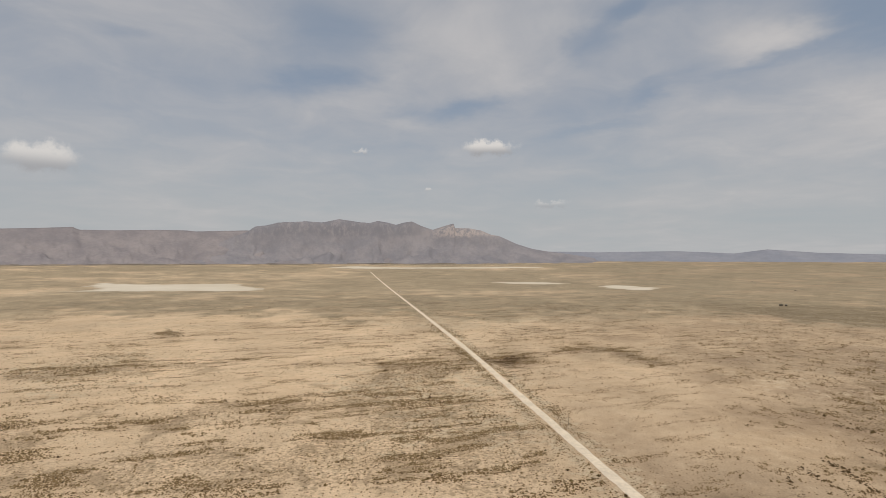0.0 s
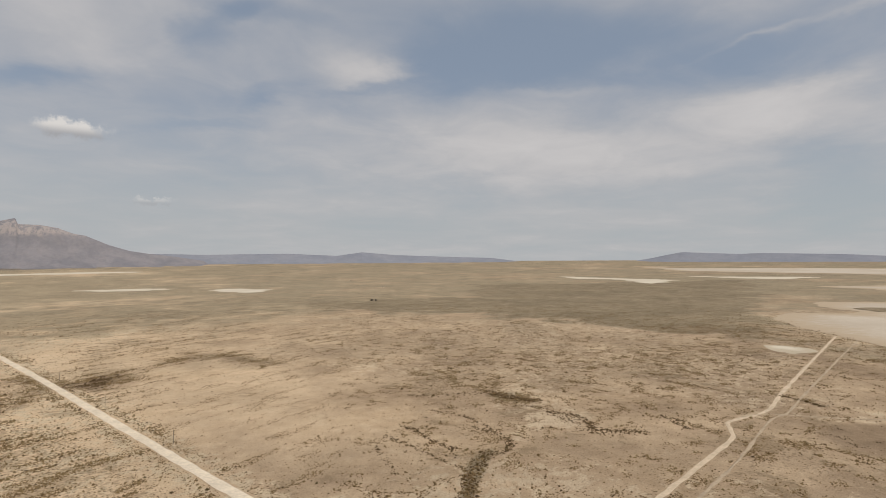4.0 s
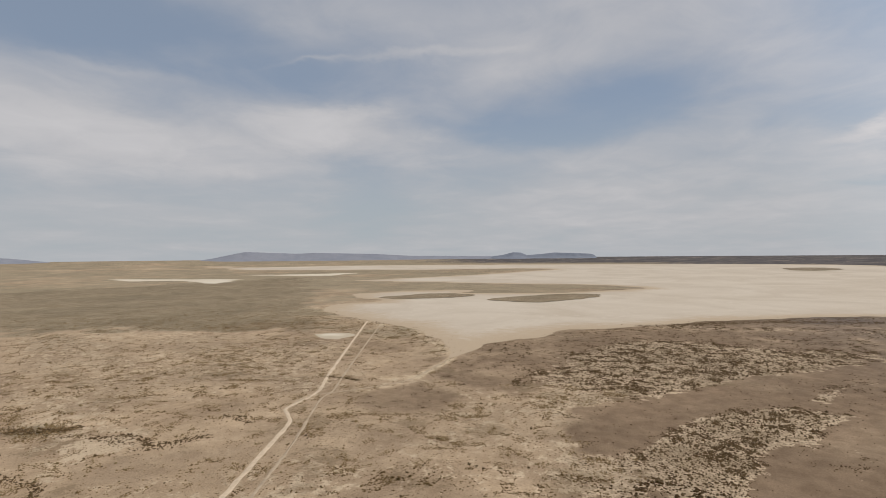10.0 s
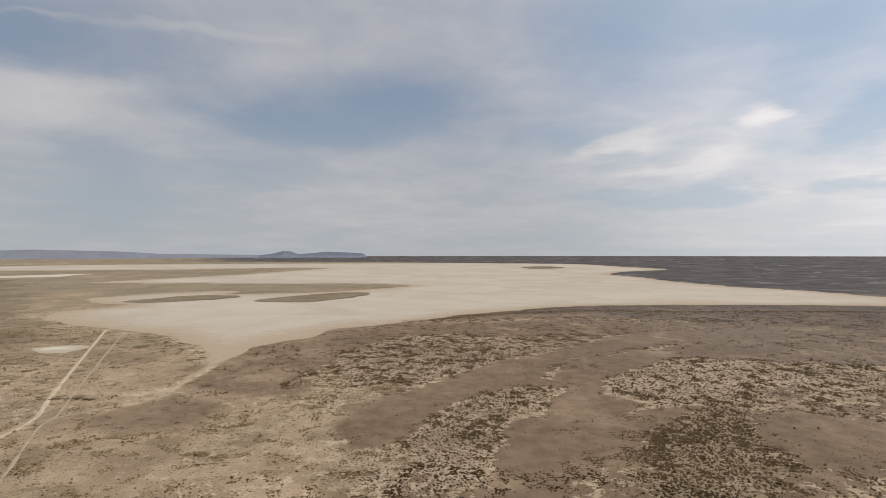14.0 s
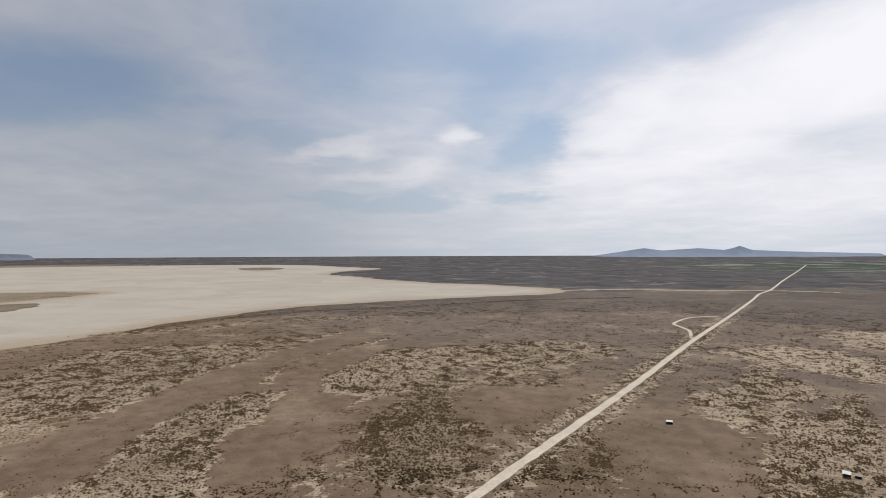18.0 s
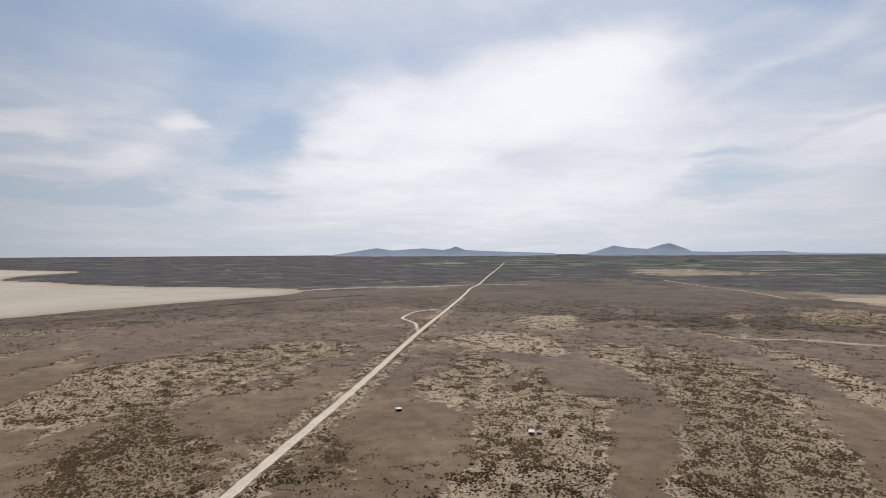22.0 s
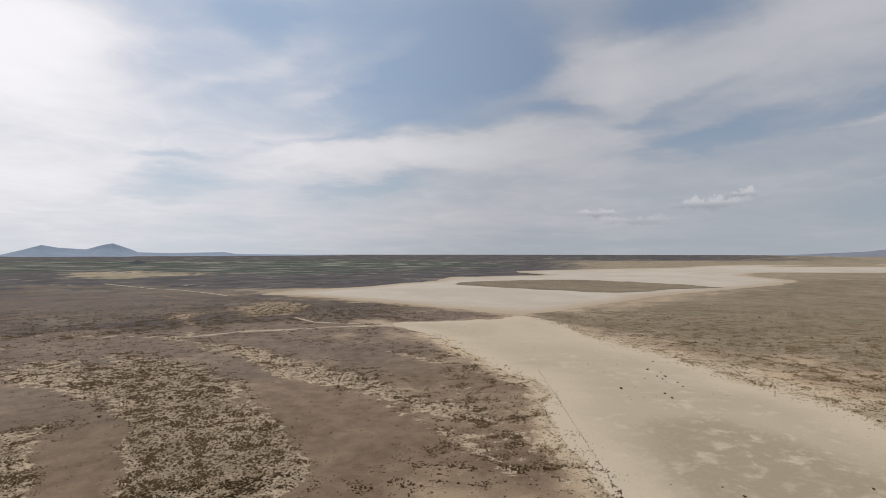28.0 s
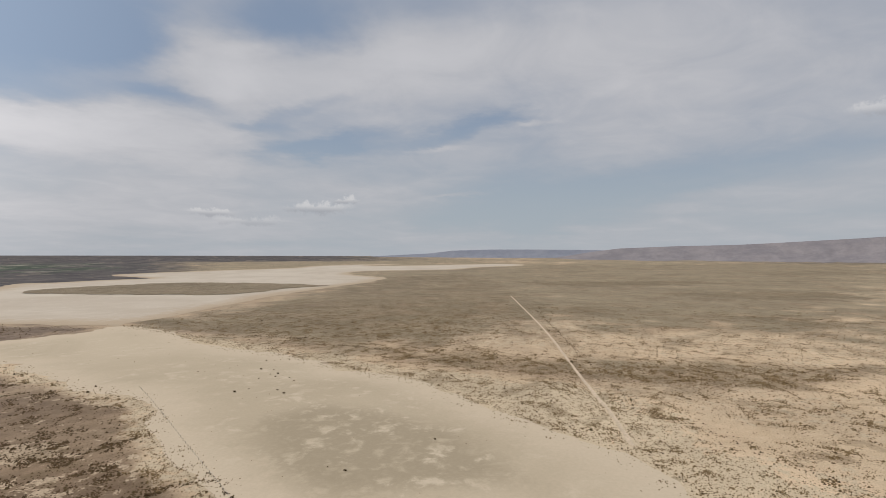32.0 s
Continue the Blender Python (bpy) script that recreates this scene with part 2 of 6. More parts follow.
def rise(r):
    """Height of the valley floor at r metres from the drone's foot: level, then a long gentle slope up to the hills."""
    return 76.0 * np.clip((np.asarray(r, float) - 1500.0) / 3400.0, 0, None) ** 1.7


def ground_z(x, y):
    return float(rise(math.hypot(x, y)))


def lattice(ix, iy, seed):
    h = (ix.astype(np.int64) * 374761393 + iy.astype(np.int64) * 668265263 + seed * 974711) & 0x7FFFFFFF
    h = ((h ^ (h >> 13)) * 1274126177) & 0x7FFFFFFF
    return ((h ^ (h >> 16)) & 0xFFFF) / 65535.0


def value_noise(x, y, size, seed=0):
    """Smooth noise from 0 to 1 with features about size metres across."""
    u, v = np.asarray(x, float) / size, np.asarray(y, float) / size
    iu, iv = np.floor(u), np.floor(v)
    fu, fv = u - iu, v - iv
    fu, fv = fu * fu * (3 - 2 * fu), fv * fv * (3 - 2 * fv)
    a, b = lattice(iu, iv, seed), lattice(iu + 1, iv, seed)
    c, d = lattice(iu, iv + 1, seed), lattice(iu + 1, iv + 1, seed)
    return (a * (1 - fu) + b * fu) * (1 - fv) + (c * (1 - fu) + d * fu) * fv


def fractal(x, y, size, octaves=4, seed=0):
    total, weight, norm = 0.0, 1.0, 0.0
    for k in range(octaves):
        total = total + weight * value_noise(x, y, size / 2 ** k, seed + 17 * k)
        norm += weight
        weight *= 0.55
    return total / norm


def inside_distance(px, py, outline):
    """Signed distance to a closed outline: positive inside."""
    best = np.full(px.shape, 1e9)
    inside = np.zeros(px.shape, bool)
    for (ax, ay), (bx, by) in zip(outline, outline[1:] + outline[:1]):
        ex, ey = bx - ax, by - ay
        k = np.clip(((px - ax) * ex + (py - ay) * ey) / max(ex * ex + ey * ey, 1e-9), 0, 1)
        best = np.minimum(best, (px - ax - k * ex) ** 2 + (py - ay - k * ey) ** 2)
        if ay != by:
            inside ^= ((ay > py) != (by > py)) & (px < ex * (py - ay) / (by - ay) + ax)
    best = np.sqrt(best)
    return np.where(inside, best, -best)


def line_distance(px, py, line):
    best = np.full(px.shape, 1e9)
    for (ax, ay), (bx, by) in zip(line, line[1:]):
        ex, ey = bx - ax, by - ay
        k = np.clip(((px - ax) * ex + (py - ay) * ey) / max(ex * ex + ey * ey, 1e-9), 0, 1)
        best = np.minimum(best, (px - ax - k * ex) ** 2 + (py - ay - k * ey) ** 2)
    return np.sqrt(best)


# Salt flats: outlines in metres, joined from short stretches of shore.
FLAT_SOUTH_SHORE = [(993, 339), (870, 263), (827, 213), (776, 165), (724, 120), (635, 76), (563, 59), (528, 57), (526, 49), (570, 35), (611, 17), (644, -17), (660, -45), (728, -79), (738, -135), (771, -183), (788, -231), (820, -286), (860, -402), (898, -531), (875, -651), (849, -772), (808, -902), (750, -1036), (723, -1117), (723, -1210)]
FLAT_NORTH_SHORE = [(786, -1301), (965, -1334), (1135, -1322), (1284, -1294), (1552, -1304), (1771, -1372), (1966, -1379), (2121, -1487), (2185, -1627), (2276, -1911), (2622, -1876), (2943, -1865), (3218, -1592), (3473, -1092), (3642, -99), (3575, 921), (3236, 1662), (3376, 1745), (3202, 1872)]
FLAT_WEST_FINGERS = [(3084, 1669), (2912, 1495), (2927, 1261), (2933, 1014), (2985, 769), (2970, 494), (3035, 217), (3090, -84), (2993, -264), (2831, -134), (2590, 59), (2347, 280), (2177, 462), (2057, 585), (1999, 515), (1954, 325), (1888, 135), (1819, -49), (1778, -231), (1687, -363), (1593, -399), (1544, -332), (1446, -188), (1417, -38), (1429, 102), (1511, 86), (1542, 125), (1504, 250), (1415, 377), (1348, 389), (1243, 320), (1191, 269), (1114, 307), (1079, 345)]
FLAT_FAR_WEST_SHORE = [(-454, -1255), (-564, -1335), (-794, -1356), (-930, -1415), (-1113, -1459), (-1312, -1607), (-1422, -1568), (-1616, -1511), (-1707, -1487), (-1818, -1753), (-2104, -1706), (-2390, -1581), (-2679, -1439), (-2937, -1416), (-3229, -1243), (-3349, -1007)]
FLAT_FAR_EAST_SHORE = [(-3078, -1140), (-3263, -839), (-3517, -523), (-3577, -271), (-3349, -237), (-3079, -458), (-2787, -564), (-2688, -691), (-2483, -949), (-2234, -906), (-2037, -684), (-1893, -646), (-1512, -649), (-1191, -656), (-919, -624), (-727, -593), (-647, -597), (-620, -584)]
FLAT_FAR_SOUTH_SHORE = [(-621, -617), (-607, -670), (-605, -740), (-578, -880), (-545, -1050), (-499, -1180)]
PAN_EAST_EDGE = [(-627, -592), (-614, -557), (-573, -464), (-523, -383), (-509, -337), (-494, -294), (-475, -255), (-460, -222), (-442, -191), (-424, -145), (-409, -107), (-377, -76), (-338.3, -32.3), (-308.1, 1.8), (-287.7, 29.7), (-256.8, 50.7), (-239.6, 56.1)]
PAN_WEST_EDGE = [(-177.4, -114.7), (-189.6, -130.5), (-200.9, -144.0), (-212.9, -159.0), (-224.7, -178.5), (-241.3, -199.6), (-261.4, -225.2), (-294, -251), (-314, -276), (-326, -321), (-326, -344), (-339, -365), (-354, -407), (-379, -473), (-396, -528), (-394, -573), (-418, -637), (-537, -592), (-587, -578)]
PAN_NORTH_ONE = [(-1083, 1530), (-1034, 1608), (-1186, 1813), (-1226, 1938), (-1114, 1886), (-947, 1874), (-770, 1924), (-637, 1777), (-529, 1618), (-626, 1564), (-865, 1549)]
PAN_NORTH_TWO = [(522, 1817), (607, 1843), (692, 1720), (600, 1618), (533, 1673)]
PAN_NORTH_THREE = [(185, 2065), (334, 2061), (458, 1949), (351, 1919), (236, 1956)]
PAN_NORTH_FOUR = [(2059, 1629), (2111, 1331), (2120, 1104), (1846, 1014), (1878, 1088), (2005, 1318), (1951, 1452)]
PAN_NORTH_FIVE = [(2428, 1236), (2515, 1021), (2665, 739), (2435, 814), (2400, 1022)]
PAN_TRACK_SIDE = [(664, 241), (674, 230), (683, 209), (680, 195), (662, 185), (647, 191), (629, 193), (632, 210), (646, 227)]
PAN_STRIP_NORTH = [(-734, 3460), (-546, 3644), (-233, 3503), (431, 3575), (630, 3438), (56, 3355), (-499, 3332)]
ISLAND_ONE = [(1267, 298), (1334, 246), (1392, 192), (1396, 127), (1347, 77), (1272, 115), (1241, 183), (1227, 249)]
ISLAND_TWO = [(1209, 39), (1290, -22), (1345, -91), (1384, -180), (1350, -232), (1265, -198), (1185, -129), (1140, -77), (1153, -20)]
ISLAND_THREE = [(-1075, -1302), (-1215, -1339), (-1377, -1287), (-1521, -1209), (-1573, -1040), (-1580, -849), (-1531, -699), (-1402, -753), (-1199, -761), (-1123, -823), (-1115, -904), (-1090, -978), (-1071, -1110), (-1054, -1186)]
ISLAND_FOUR = [(2817, -1365), (2826, -1521), (2633, -1538), (2562, -1378), (2640, -1306)]
# Roads and tracks: centre lines in metres.
ROAD_NORTH = [(-393, 2930), (-254, 2178), (-129, 1482), (11, 674), (50, 427), (80.4, 226)]
ROAD_SOUTH = [(111, 28), (143.5, -168.6), (154, -239), (176, -392)] + [(215, -636), (252, -900), (300, -1225), (337, -1450), (345, -1560), (355, -1660), (425, -2172), (535, -3104), (575, -3436)]
TRACK_ONE = [(189.3, 113.0), (208.5, 116.6), (269.0, 123.9), (309.8, 128.6), (324, 134), (340, 143), (354, 142), (390, 138), (471, 153), (815, 210)]
TRACK_TWO = [(191.2, 102.3), (210.6, 104.9), (284.2, 114.1), (362, 128), (391, 127), (436, 134), (638, 162), (791, 182)]
TRACK_BRANCH = [(358, 143), (377, 136), (390, 119), (408, 95), (431, 76), (483, 62), (540, 48)]
TRACK_THREE = [(-297.5, 36.4), (-358, 30), (-451, 16), (-752, -26), (-1285, -117)]
SPUR = [(221, -651), (243, -710), (261, -738), (284, -768), (292, -808), (294, -854), (282, -888), (266, -907)]
# Crests of the hills: turn in degrees, height in metres.
CREST_NORTH_WEST = [(41.8, 285), (39.6, 291), (37.3, 301), (34.5, 316), (34.0, 297), (31.5, 298), (27.8, 309), (25.4, 309), (24.6, 302), (22.6, 309), (20.0, 318), (16.5, 289), (10.8, 245), (5.0, 174), (-1.0, 115)]
CREST_NORTH = [(26.8, 69), (23.9, 166), (21.3, 258), (20.0, 301), (19.2, 347), (18.1, 358), (17.0, 383), (15.4, 385), (14.3, 396), (12.6, 389), (10.9, 419), (9.7, 406), (8.5, 392), (7.7, 388), (6.9, 408), (5.9, 394), (5.0, 375), (4.1, 395), (3.3, 405), (2.3, 366), (1.1, 333), (0.2, 357), (-1.1, 388), (-1.3, 347), (-2.7, 346), (-4.0, 328), (-5.1, 290), (-6.0, 276), (-7.8, 210), (-9.4, 168), (-11.0, 146), (-12.7, 129), (-16.0, 87)]
CREST_NORTH_EAST = [(-8.6, 150), (-12.7, 145), (-16.0, 139), (-18.8, 143), (-23.5, 147), (-28.1, 129), (-28.4, 127), (-31.0, 158), (-34.6, 132), (-40.5, 114), (-44.7, 103), (-48.2, 66)]
CREST_EAST_MESA = [(-57.8, 54), (-60.5, 91), (-62.5, 127), (-63.5, 142), (-68.3, 124), (-70.2, 130), (-76.5, 117), (-80.1, 98), (-89.0, 89)]
CREST_EAST_BUTTES = [(-88.4, 85), (-89.8, 98), (-91.0, 122), (-91.8, 118), (-92.4, 96), (-93.8, 104), (-95.2, 117), (-97.4, 110), (-99.0, 103), (-99.6, 75)]
CREST_SOUTH = [(-148.9, 42), (-151.8, 71), (-154.1, 100), (-157.0, 138), (-158.7, 117), (-161.9, 135), (-164.1, 119), (-164.8, 133), (-165.4, 151), (-166.4, 118), (-168.6, 108), (-170.1, 103), (-176.0, 87)]
CREST_SOUTH_WEST = [(189.3, 46), (185.8, 57), (182.8, 63), (181.0, 82), (179.8, 111), (178.4, 150), (177.2, 130), (175.2, 119), (174.0, 152), (173.2, 166), (171.8, 122), (171.2, 97), (168.5, 91), (163.8, 99), (162.7, 84), (153.9, 75), (147.4, 67)]
CREST_WEST_FAR = [(110.9, 70), (103.8, 102), (101.4, 128), (97.3, 139), (92.6, 140), (86.4, 136), (82.6, 122)]
CREST_WEST = [(93.8, 42), (89.7, 82), (86.9, 121), (84.2, 149), (78.9, 167), (74.0, 175), (70.4, 190), (67.4, 204), (64.6, 217), (62.8, 227), (61.6, 233), (59.6, 204), (57.6, 145)]
BUTTE = [(173.4, 8), (172.6, 19), (172.0, 33), (171.2, 53), (170.5, 35), (169.8, 19), (169.0, 8)]
# Land cover: outlines or lines in metres with the amount of crust, pale sand, brush, scrub, grass, field. None leaves it as it is.
AREAS = []


def area(outline, soft, **amounts):
    AREAS.append((outline, 0.0, soft, amounts))


def strip(line, width, soft, **amounts):
    AREAS.append((line, width, soft, amounts))


area([(957, 327), (549, 53), (660, -45), (771, -183), (860, -402), (893, -769), (849, -772), (729, -1206), (358, -1566), (-4, -1618), (-449, -1161), (-412, -627), (-322, -320), (-294, -251), (-189.6, -130.5), (-165.8, -88.7), (188.2, 48.8), (237.6, 50.7), (326.6, 48.3), (418, 46), (545, 140)], 55, crust=0.85, pale=0.04, brush=0.38, grass=0)
strip([(795, -192), (799, -251), (829, -368), (830, -505), (768, -699), (678, -936), (530, -1180)], 46, 20, brush=1.1, crust=1, pale=0)
strip([(762, -216), (751, -299), (746, -369), (714, -452), (645, -587), (536, -741)], 34, 20, brush=0.75, pale=0.5)
area([(630, -127), (638, -154), (621, -195), (601, -267), (582, -340), (553, -387), (526, -376), (518, -328), (515, -283), (484, -239), (432, -227), (409, -194), (386, -164), (381, -135), (386, -109), (389, -94), (392, -79)], 9, brush=0.8, pale=0.70)
strip([(425, -248), (442, -285), (460, -342), (461, -395)], 7, 6, pale=0.8, brush=0.4)
strip([(985, 383), (975, 333), (814, 210), (714, 119), (628, 75), (550, 55)], 34, 18, pale=0.6, brush=0.75, crust=0.2)
area([(345, 72), (388, 54), (425, 25), (408, -31), (391, -87), (333.3, -81.0), (290.1, -45.6), (217.5, -48.0), (208.6, -15.7), (222.1, 29.0), (267.4, 55.6)], 14, pale=0.34, brush=0.55, crust=0.5)
area([(455, -17), (553, -64), (600, -146), (594, -233), (563, -327), (445, -259), (408, -185), (400, -115), (399, -63), (408, -31)], 10, pale=0.62, brush=0.85)
area([(243.0, -25.7), (283.3, -38.7), (284.7, -63.0), (252.4, -61.3), (230.4, -66.2), (228.6, -92.2), (203.5, -92.1), (210.6, -24.4)], 8, pale=0.62, brush=0.85)
area([(450, 58), (457, 43), (440, 13), (419, 5), (421, 32), (434, 53)], 6, pale=0, brush=0.3, crust=1.0)
area([(535, 26), (557, -20), (525, -45), (499, -9), (502, 20)], 6, pale=0, brush=0.3, crust=1.0)
strip([(564, 43), (485, 63), (427, 74), (402, 94), (389, 113), (379, 137), (353, 144)], 7, 6, pale=0.8, brush=0.2, crust=0.1)
strip([(445, 180), (435, 147), (428, 120), (425, 95)], 5, 4, brush=1.1)
area([(294.2, 40.9), (298.5, 33.6), (286.2, 19.3), (279.2, 26.4), (280.7, 36.6)], 6, brush=1.3)
area([(431, -3), (430, -20), (411, -23), (412, -7)], 6, brush=1.3)
area([(601, 612), (681, 552), (501, 369), (334, 252), (265.1, 211.5), (246.9, 235.9), (290, 296), (394, 409)], 14, pale=0.5, brush=0.9)
area([(498, 684), (535, 554), (342, 349), (296, 350), (267, 367)], 16, pale=0.4, brush=0.8)
area([(522, 291), (622, 223), (494, 154), (436, 177), (444, 236)], 14, pale=0.45, brush=0.8)
area([(244.1, 53.9), (257.4, 44.5), (236.3, 37.2), (227.5, 46.6)], 6, brush=1.3)
area([(361, 51), (388, 8), (306.8, 1.0), (289.8, 29.2)], 10, pale=0.38, brush=0.8)
area([(278.6, -66.8), (302.7, -79.0), (324.0, -109.2), (349, -145), (369, -194), (376, -219), (354, -215), (333, -179), (327, -162), (303.7, -159.6), (283.9, -140.0), (273.8, -118.6), (249.2, -112.7), (226.7, -95.9)], 6, brush=0.8, pale=0.70)
area([(322, -204), (338, -237), (358, -277), (378, -317), (388, -383), (386, -449), (364, -502), (334, -528), (266, -533), (233, -485), (246, -427), (281, -387), (299, -333), (301, -296), (302, -274), (303, -235), (294, -194), (276.6, -167.9), (263.3, -166.4), (272.1, -149.0), (299.2, -150.8)], 8, brush=0.75, pale=0.70)
area([(200.1, -142.6), (256.4, -183.0), (275, -230), (264, -282), (220, -278), (184.2, -248.3), (184.5, -214.3), (175.9, -242.4), (160.9, -203.2), (149.0, -165.8), (184.4, -154.3)], 6, brush=0.85, pale=0.45)
area([(259.5, -192.8), (268, -244), (271, -267), (258, -276), (246, -252), (216.3, -251.2), (195.0, -217.2), (174.3, -202.3), (184.8, -185.6), (202.8, -176.8), (225.3, -174.1)], 5, brush=1.25)
area([(225.2, -131.0), (223.1, -152.8), (213.1, -164.6), (205.1, -146.2), (193.0, -121.7)], 5, brush=0.7, pale=0.70)
area([(107.8, -329.0), (128, -379), (129, -466), (132, -555), (109, -538), (76, -455), (77, -380), (82.7, -320.7)], 7, brush=0.75, pale=0.76)
area([(71, -384), (67, -421), (52, -472), (16, -475), (-13, -441), (-18, -390), (-9.7, -341.7), (10.2, -301.9), (28.0, -325.6), (46.3, -346.0)], 7, brush=0.8, pale=0.70)
area([(62.2, -250.3), (63.6, -300.9), (52.4, -330.1), (39.9, -317.4), (38.0, -267.3), (24.4, -284.2), (14.6, -263.1), (53.5, -223.8)], 6, brush=0.85, pale=0.70)
area([(134.8, -198.3), (146.2, -252.7), (127.7, -255.5), (110.1, -231.7), (115.0, -198.6)], 6, brush=0.85, pale=0.3)
area([(310, -338), (304, -401), (240, -416), (214, -407), (221, -333), (251, -291)], 9, brush=0.55, pale=0.3)
area([(149, -941), (55, -1002), (10, -816), (39, -697), (89, -710)], 12, brush=0.5, pale=0.7)
area([(178, -561), (153, -667), (84, -667), (33, -589), (37, -529), (79, -528), (126, -526)], 10, brush=0.6, pale=0.70)
area([(11, -570), (-1, -626), (-51, -610), (-67, -503), (-45, -400), (-27, -433), (-11, -498)], 8, brush=0.75, pale=0.70)
area([(-65, -631), (-114, -563), (-129, -461), (-125, -391), (-131, -340), (-122.8, -283.4), (-110.1, -248.7), (-91.5, -220.8), (-32.8, -215.6), (-31.2, -254.3), (-35.0, -310.7), (-55, -385), (-49, -477)], 9, brush=0.8, pale=0.70)
area([(-155, -618), (-198, -569), (-198, -466), (-214, -412), (-222, -370), (-209, -324), (-191, -296), (-194, -344), (-186, -395), (-176, -455), (-163, -510), (-152, -582)], 8, brush=0.75, pale=0.76)
area([(133, -485), (107, -515), (78, -444), (56, -390), (36, -349), (20, -394), (-1, -412), (-8, -353), (-6.2, -289.6), (11.0, -271.5), (28.6, -277.7), (44.7, -268.1), (61.1, -291.8), (53.7, -323.1), (79, -344), (101, -370)], 7, brush=0.8, pale=0.70)
area([(61.2, -205.8), (62.9, -238.3), (42.9, -257.2), (10.1, -250.3), (-10.0, -239.8), (-13.2, -213.7)], 6, brush=0.8, pale=0.70)
area([(-78.4, -279.8), (-112.1, -290.5), (-95.7, -236.2), (-68.5, -228.7)], 6, brush=0.95)
strip([(-51, -575), (-44, -477), (-43, -399)], 9, 6, brush=0.9, pale=0.2)
strip([(-156, -680), (-223, -686), (-303, -662), (-381, -636), (-438, -585)], 8, 5, pale=0.9, brush=0.1)
strip([(-335, -793), (-334, -710), (-378, -661), (-424, -617)], 6, 5, pale=0.85, brush=0.1)
area([(-312, -1056), (-383, -1075), (-427, -1011), (-397, -890), (-329, -896), (-282, -954)], 12, pale=0.62, brush=1.0)
area([(-243, -881), (-334, -937), (-355, -796), (-353, -752), (-262, -781)], 12, crust=1, brush=0.3)
area([(-329, -348), (-301, -265), (-256.4, -214.3), (-222.5, -180.3), (-207.3, -154.9), (-186.2, -163.6), (-194.1, -192.8), (-228.5, -236.6), (-246, -289)], 6, brush=0.6, pale=0.5, crust=0.5)
area([(-211, -281), (-223.2, -240.8), (-201.0, -208.2), (-183.0, -233.8)], 6, brush=0.5, crust=0.8)
strip([(-177.4, -176.3), (-191.1, -167.9), (-201.8, -163.5)], 6, 3, brush=1.3)
area([(-229.9, -228.5), (-255.9, -229.6), (-244.3, -217.0), (-227.2, -221.2)], 4, brush=1.2)
area([(-466, 511), (-293, 581), (-82, 551), (-17, 665), (149, 664), (387, 515), (176.2, 213.6), (-185.7, 203.6)], 40, brush=0.46)
area([(-392, 475), (-354, 494), (-289, 517), (-235, 519), (-206, 543), (-192, 506), (-242, 479), (-297, 448), (-356, 432)], 14, brush=0.95)
area([(-257, 311), (-236, 329), (-205, 336), (-179, 355), (-148, 369), (-106, 385), (-74, 385), (-59, 393), (-54, 364), (-80, 344), (-115, 332), (-142.3, 314.7), (-182, 299), (-203.9, 276.2), (-220.7, 267.6)], 14, brush=0.95)
area([(-61, 410), (-44, 410), (-27, 364), (-20.7, 321.4), (-33.0, 338.2), (-49, 378)], 6, brush=0.95)
area([(-58, 419), (-33, 494), (3, 545), (9, 470), (-20, 432), (-40, 414)], 10, brush=0.8)
area([(32, 545), (57, 567), (102, 557), (135, 602), (189, 613), (215, 565), (214, 519), (178, 481), (140, 507), (95, 521), (58, 480), (41, 489)], 10, brush=1.05, grass=0.4)
area([(36, 521), (84, 557), (90, 521), (58, 482), (41, 489)], 8, brush=0.9, crust=0.9)
area([(-376, 693), (-372, 737), (-328, 700), (-334, 661)], 6, brush=1.3)
area([(-287, 800), (-237, 801), (-222, 740), (-261, 751)], 8, brush=0.8)
area([(-221, 836), (-125, 838), (-126, 741), (-192, 758)], 8, brush=0.7)
area([(-232, 267), (-148.9, 295.0), (-48.8, 326.7), (-7.4, 296.7), (24.9, 316.1), (39.5, 243.9), (44.1, 216.4), (-189.5, 212.9)], 18, brush=0.85)
area([(17.8, 306.1), (47.9, 316.0), (51.1, 279.3), (31.8, 264.1), (19.2, 279.5)], 8, brush=0.7)
area([(96, 470), (229, 426), (217, 361), (120.6, 278.4), (90.5, 315.6), (88, 393)], 20, brush=0.14, pale=0)
area([(283, 386), (343, 403), (323, 321), (321, 271), (296, 230), (280, 241), (274, 273), (256, 301), (234, 312)], 8, brush=1.0)
area([(284, 285), (299, 279), (298, 256), (280, 248), (273, 266)], 4, brush=1.5, grass=0.8)
strip([(248, 268), (248.6, 237.3), (245.5, 207.3), (255.2, 190.7), (263.9, 177.9), (285.9, 166.5)], 9, 5, brush=0.85)
strip([(283, 216), (282.1, 200.2), (270.6, 188.2)], 9, 4, brush=1.3)
area([(223.2, 226.6), (260.1, 224.1), (277.8, 211.8), (264.5, 193.6), (250.4, 203.0), (226.2, 215.9)], 6, pale=0.8, brush=0.25)
strip([(197.9, 201.9), (182.2, 194.9), (166.3, 181.7), (145.2, 163.1)], 9, 4, brush=1.5, grass=1)
strip([(189.4, 275.6), (193.8, 247.7), (187.2, 219.9), (187.4, 198.4)], 3.5, 3, brush=1.0, crust=0.5)
strip([(224.5, 212.2), (213.9, 199.3), (197.2, 200.4)], 4, 3, brush=0.8, pale=0.4)
strip([(173.1, 269.3), (170.0, 236.9), (180.6, 216.7)], 3, 3, brush=1.0, pale=0.3)
strip([(152.0, 240.9), (147.6, 222.3), (142.6, 210.1)], 3, 3, brush=0.9)
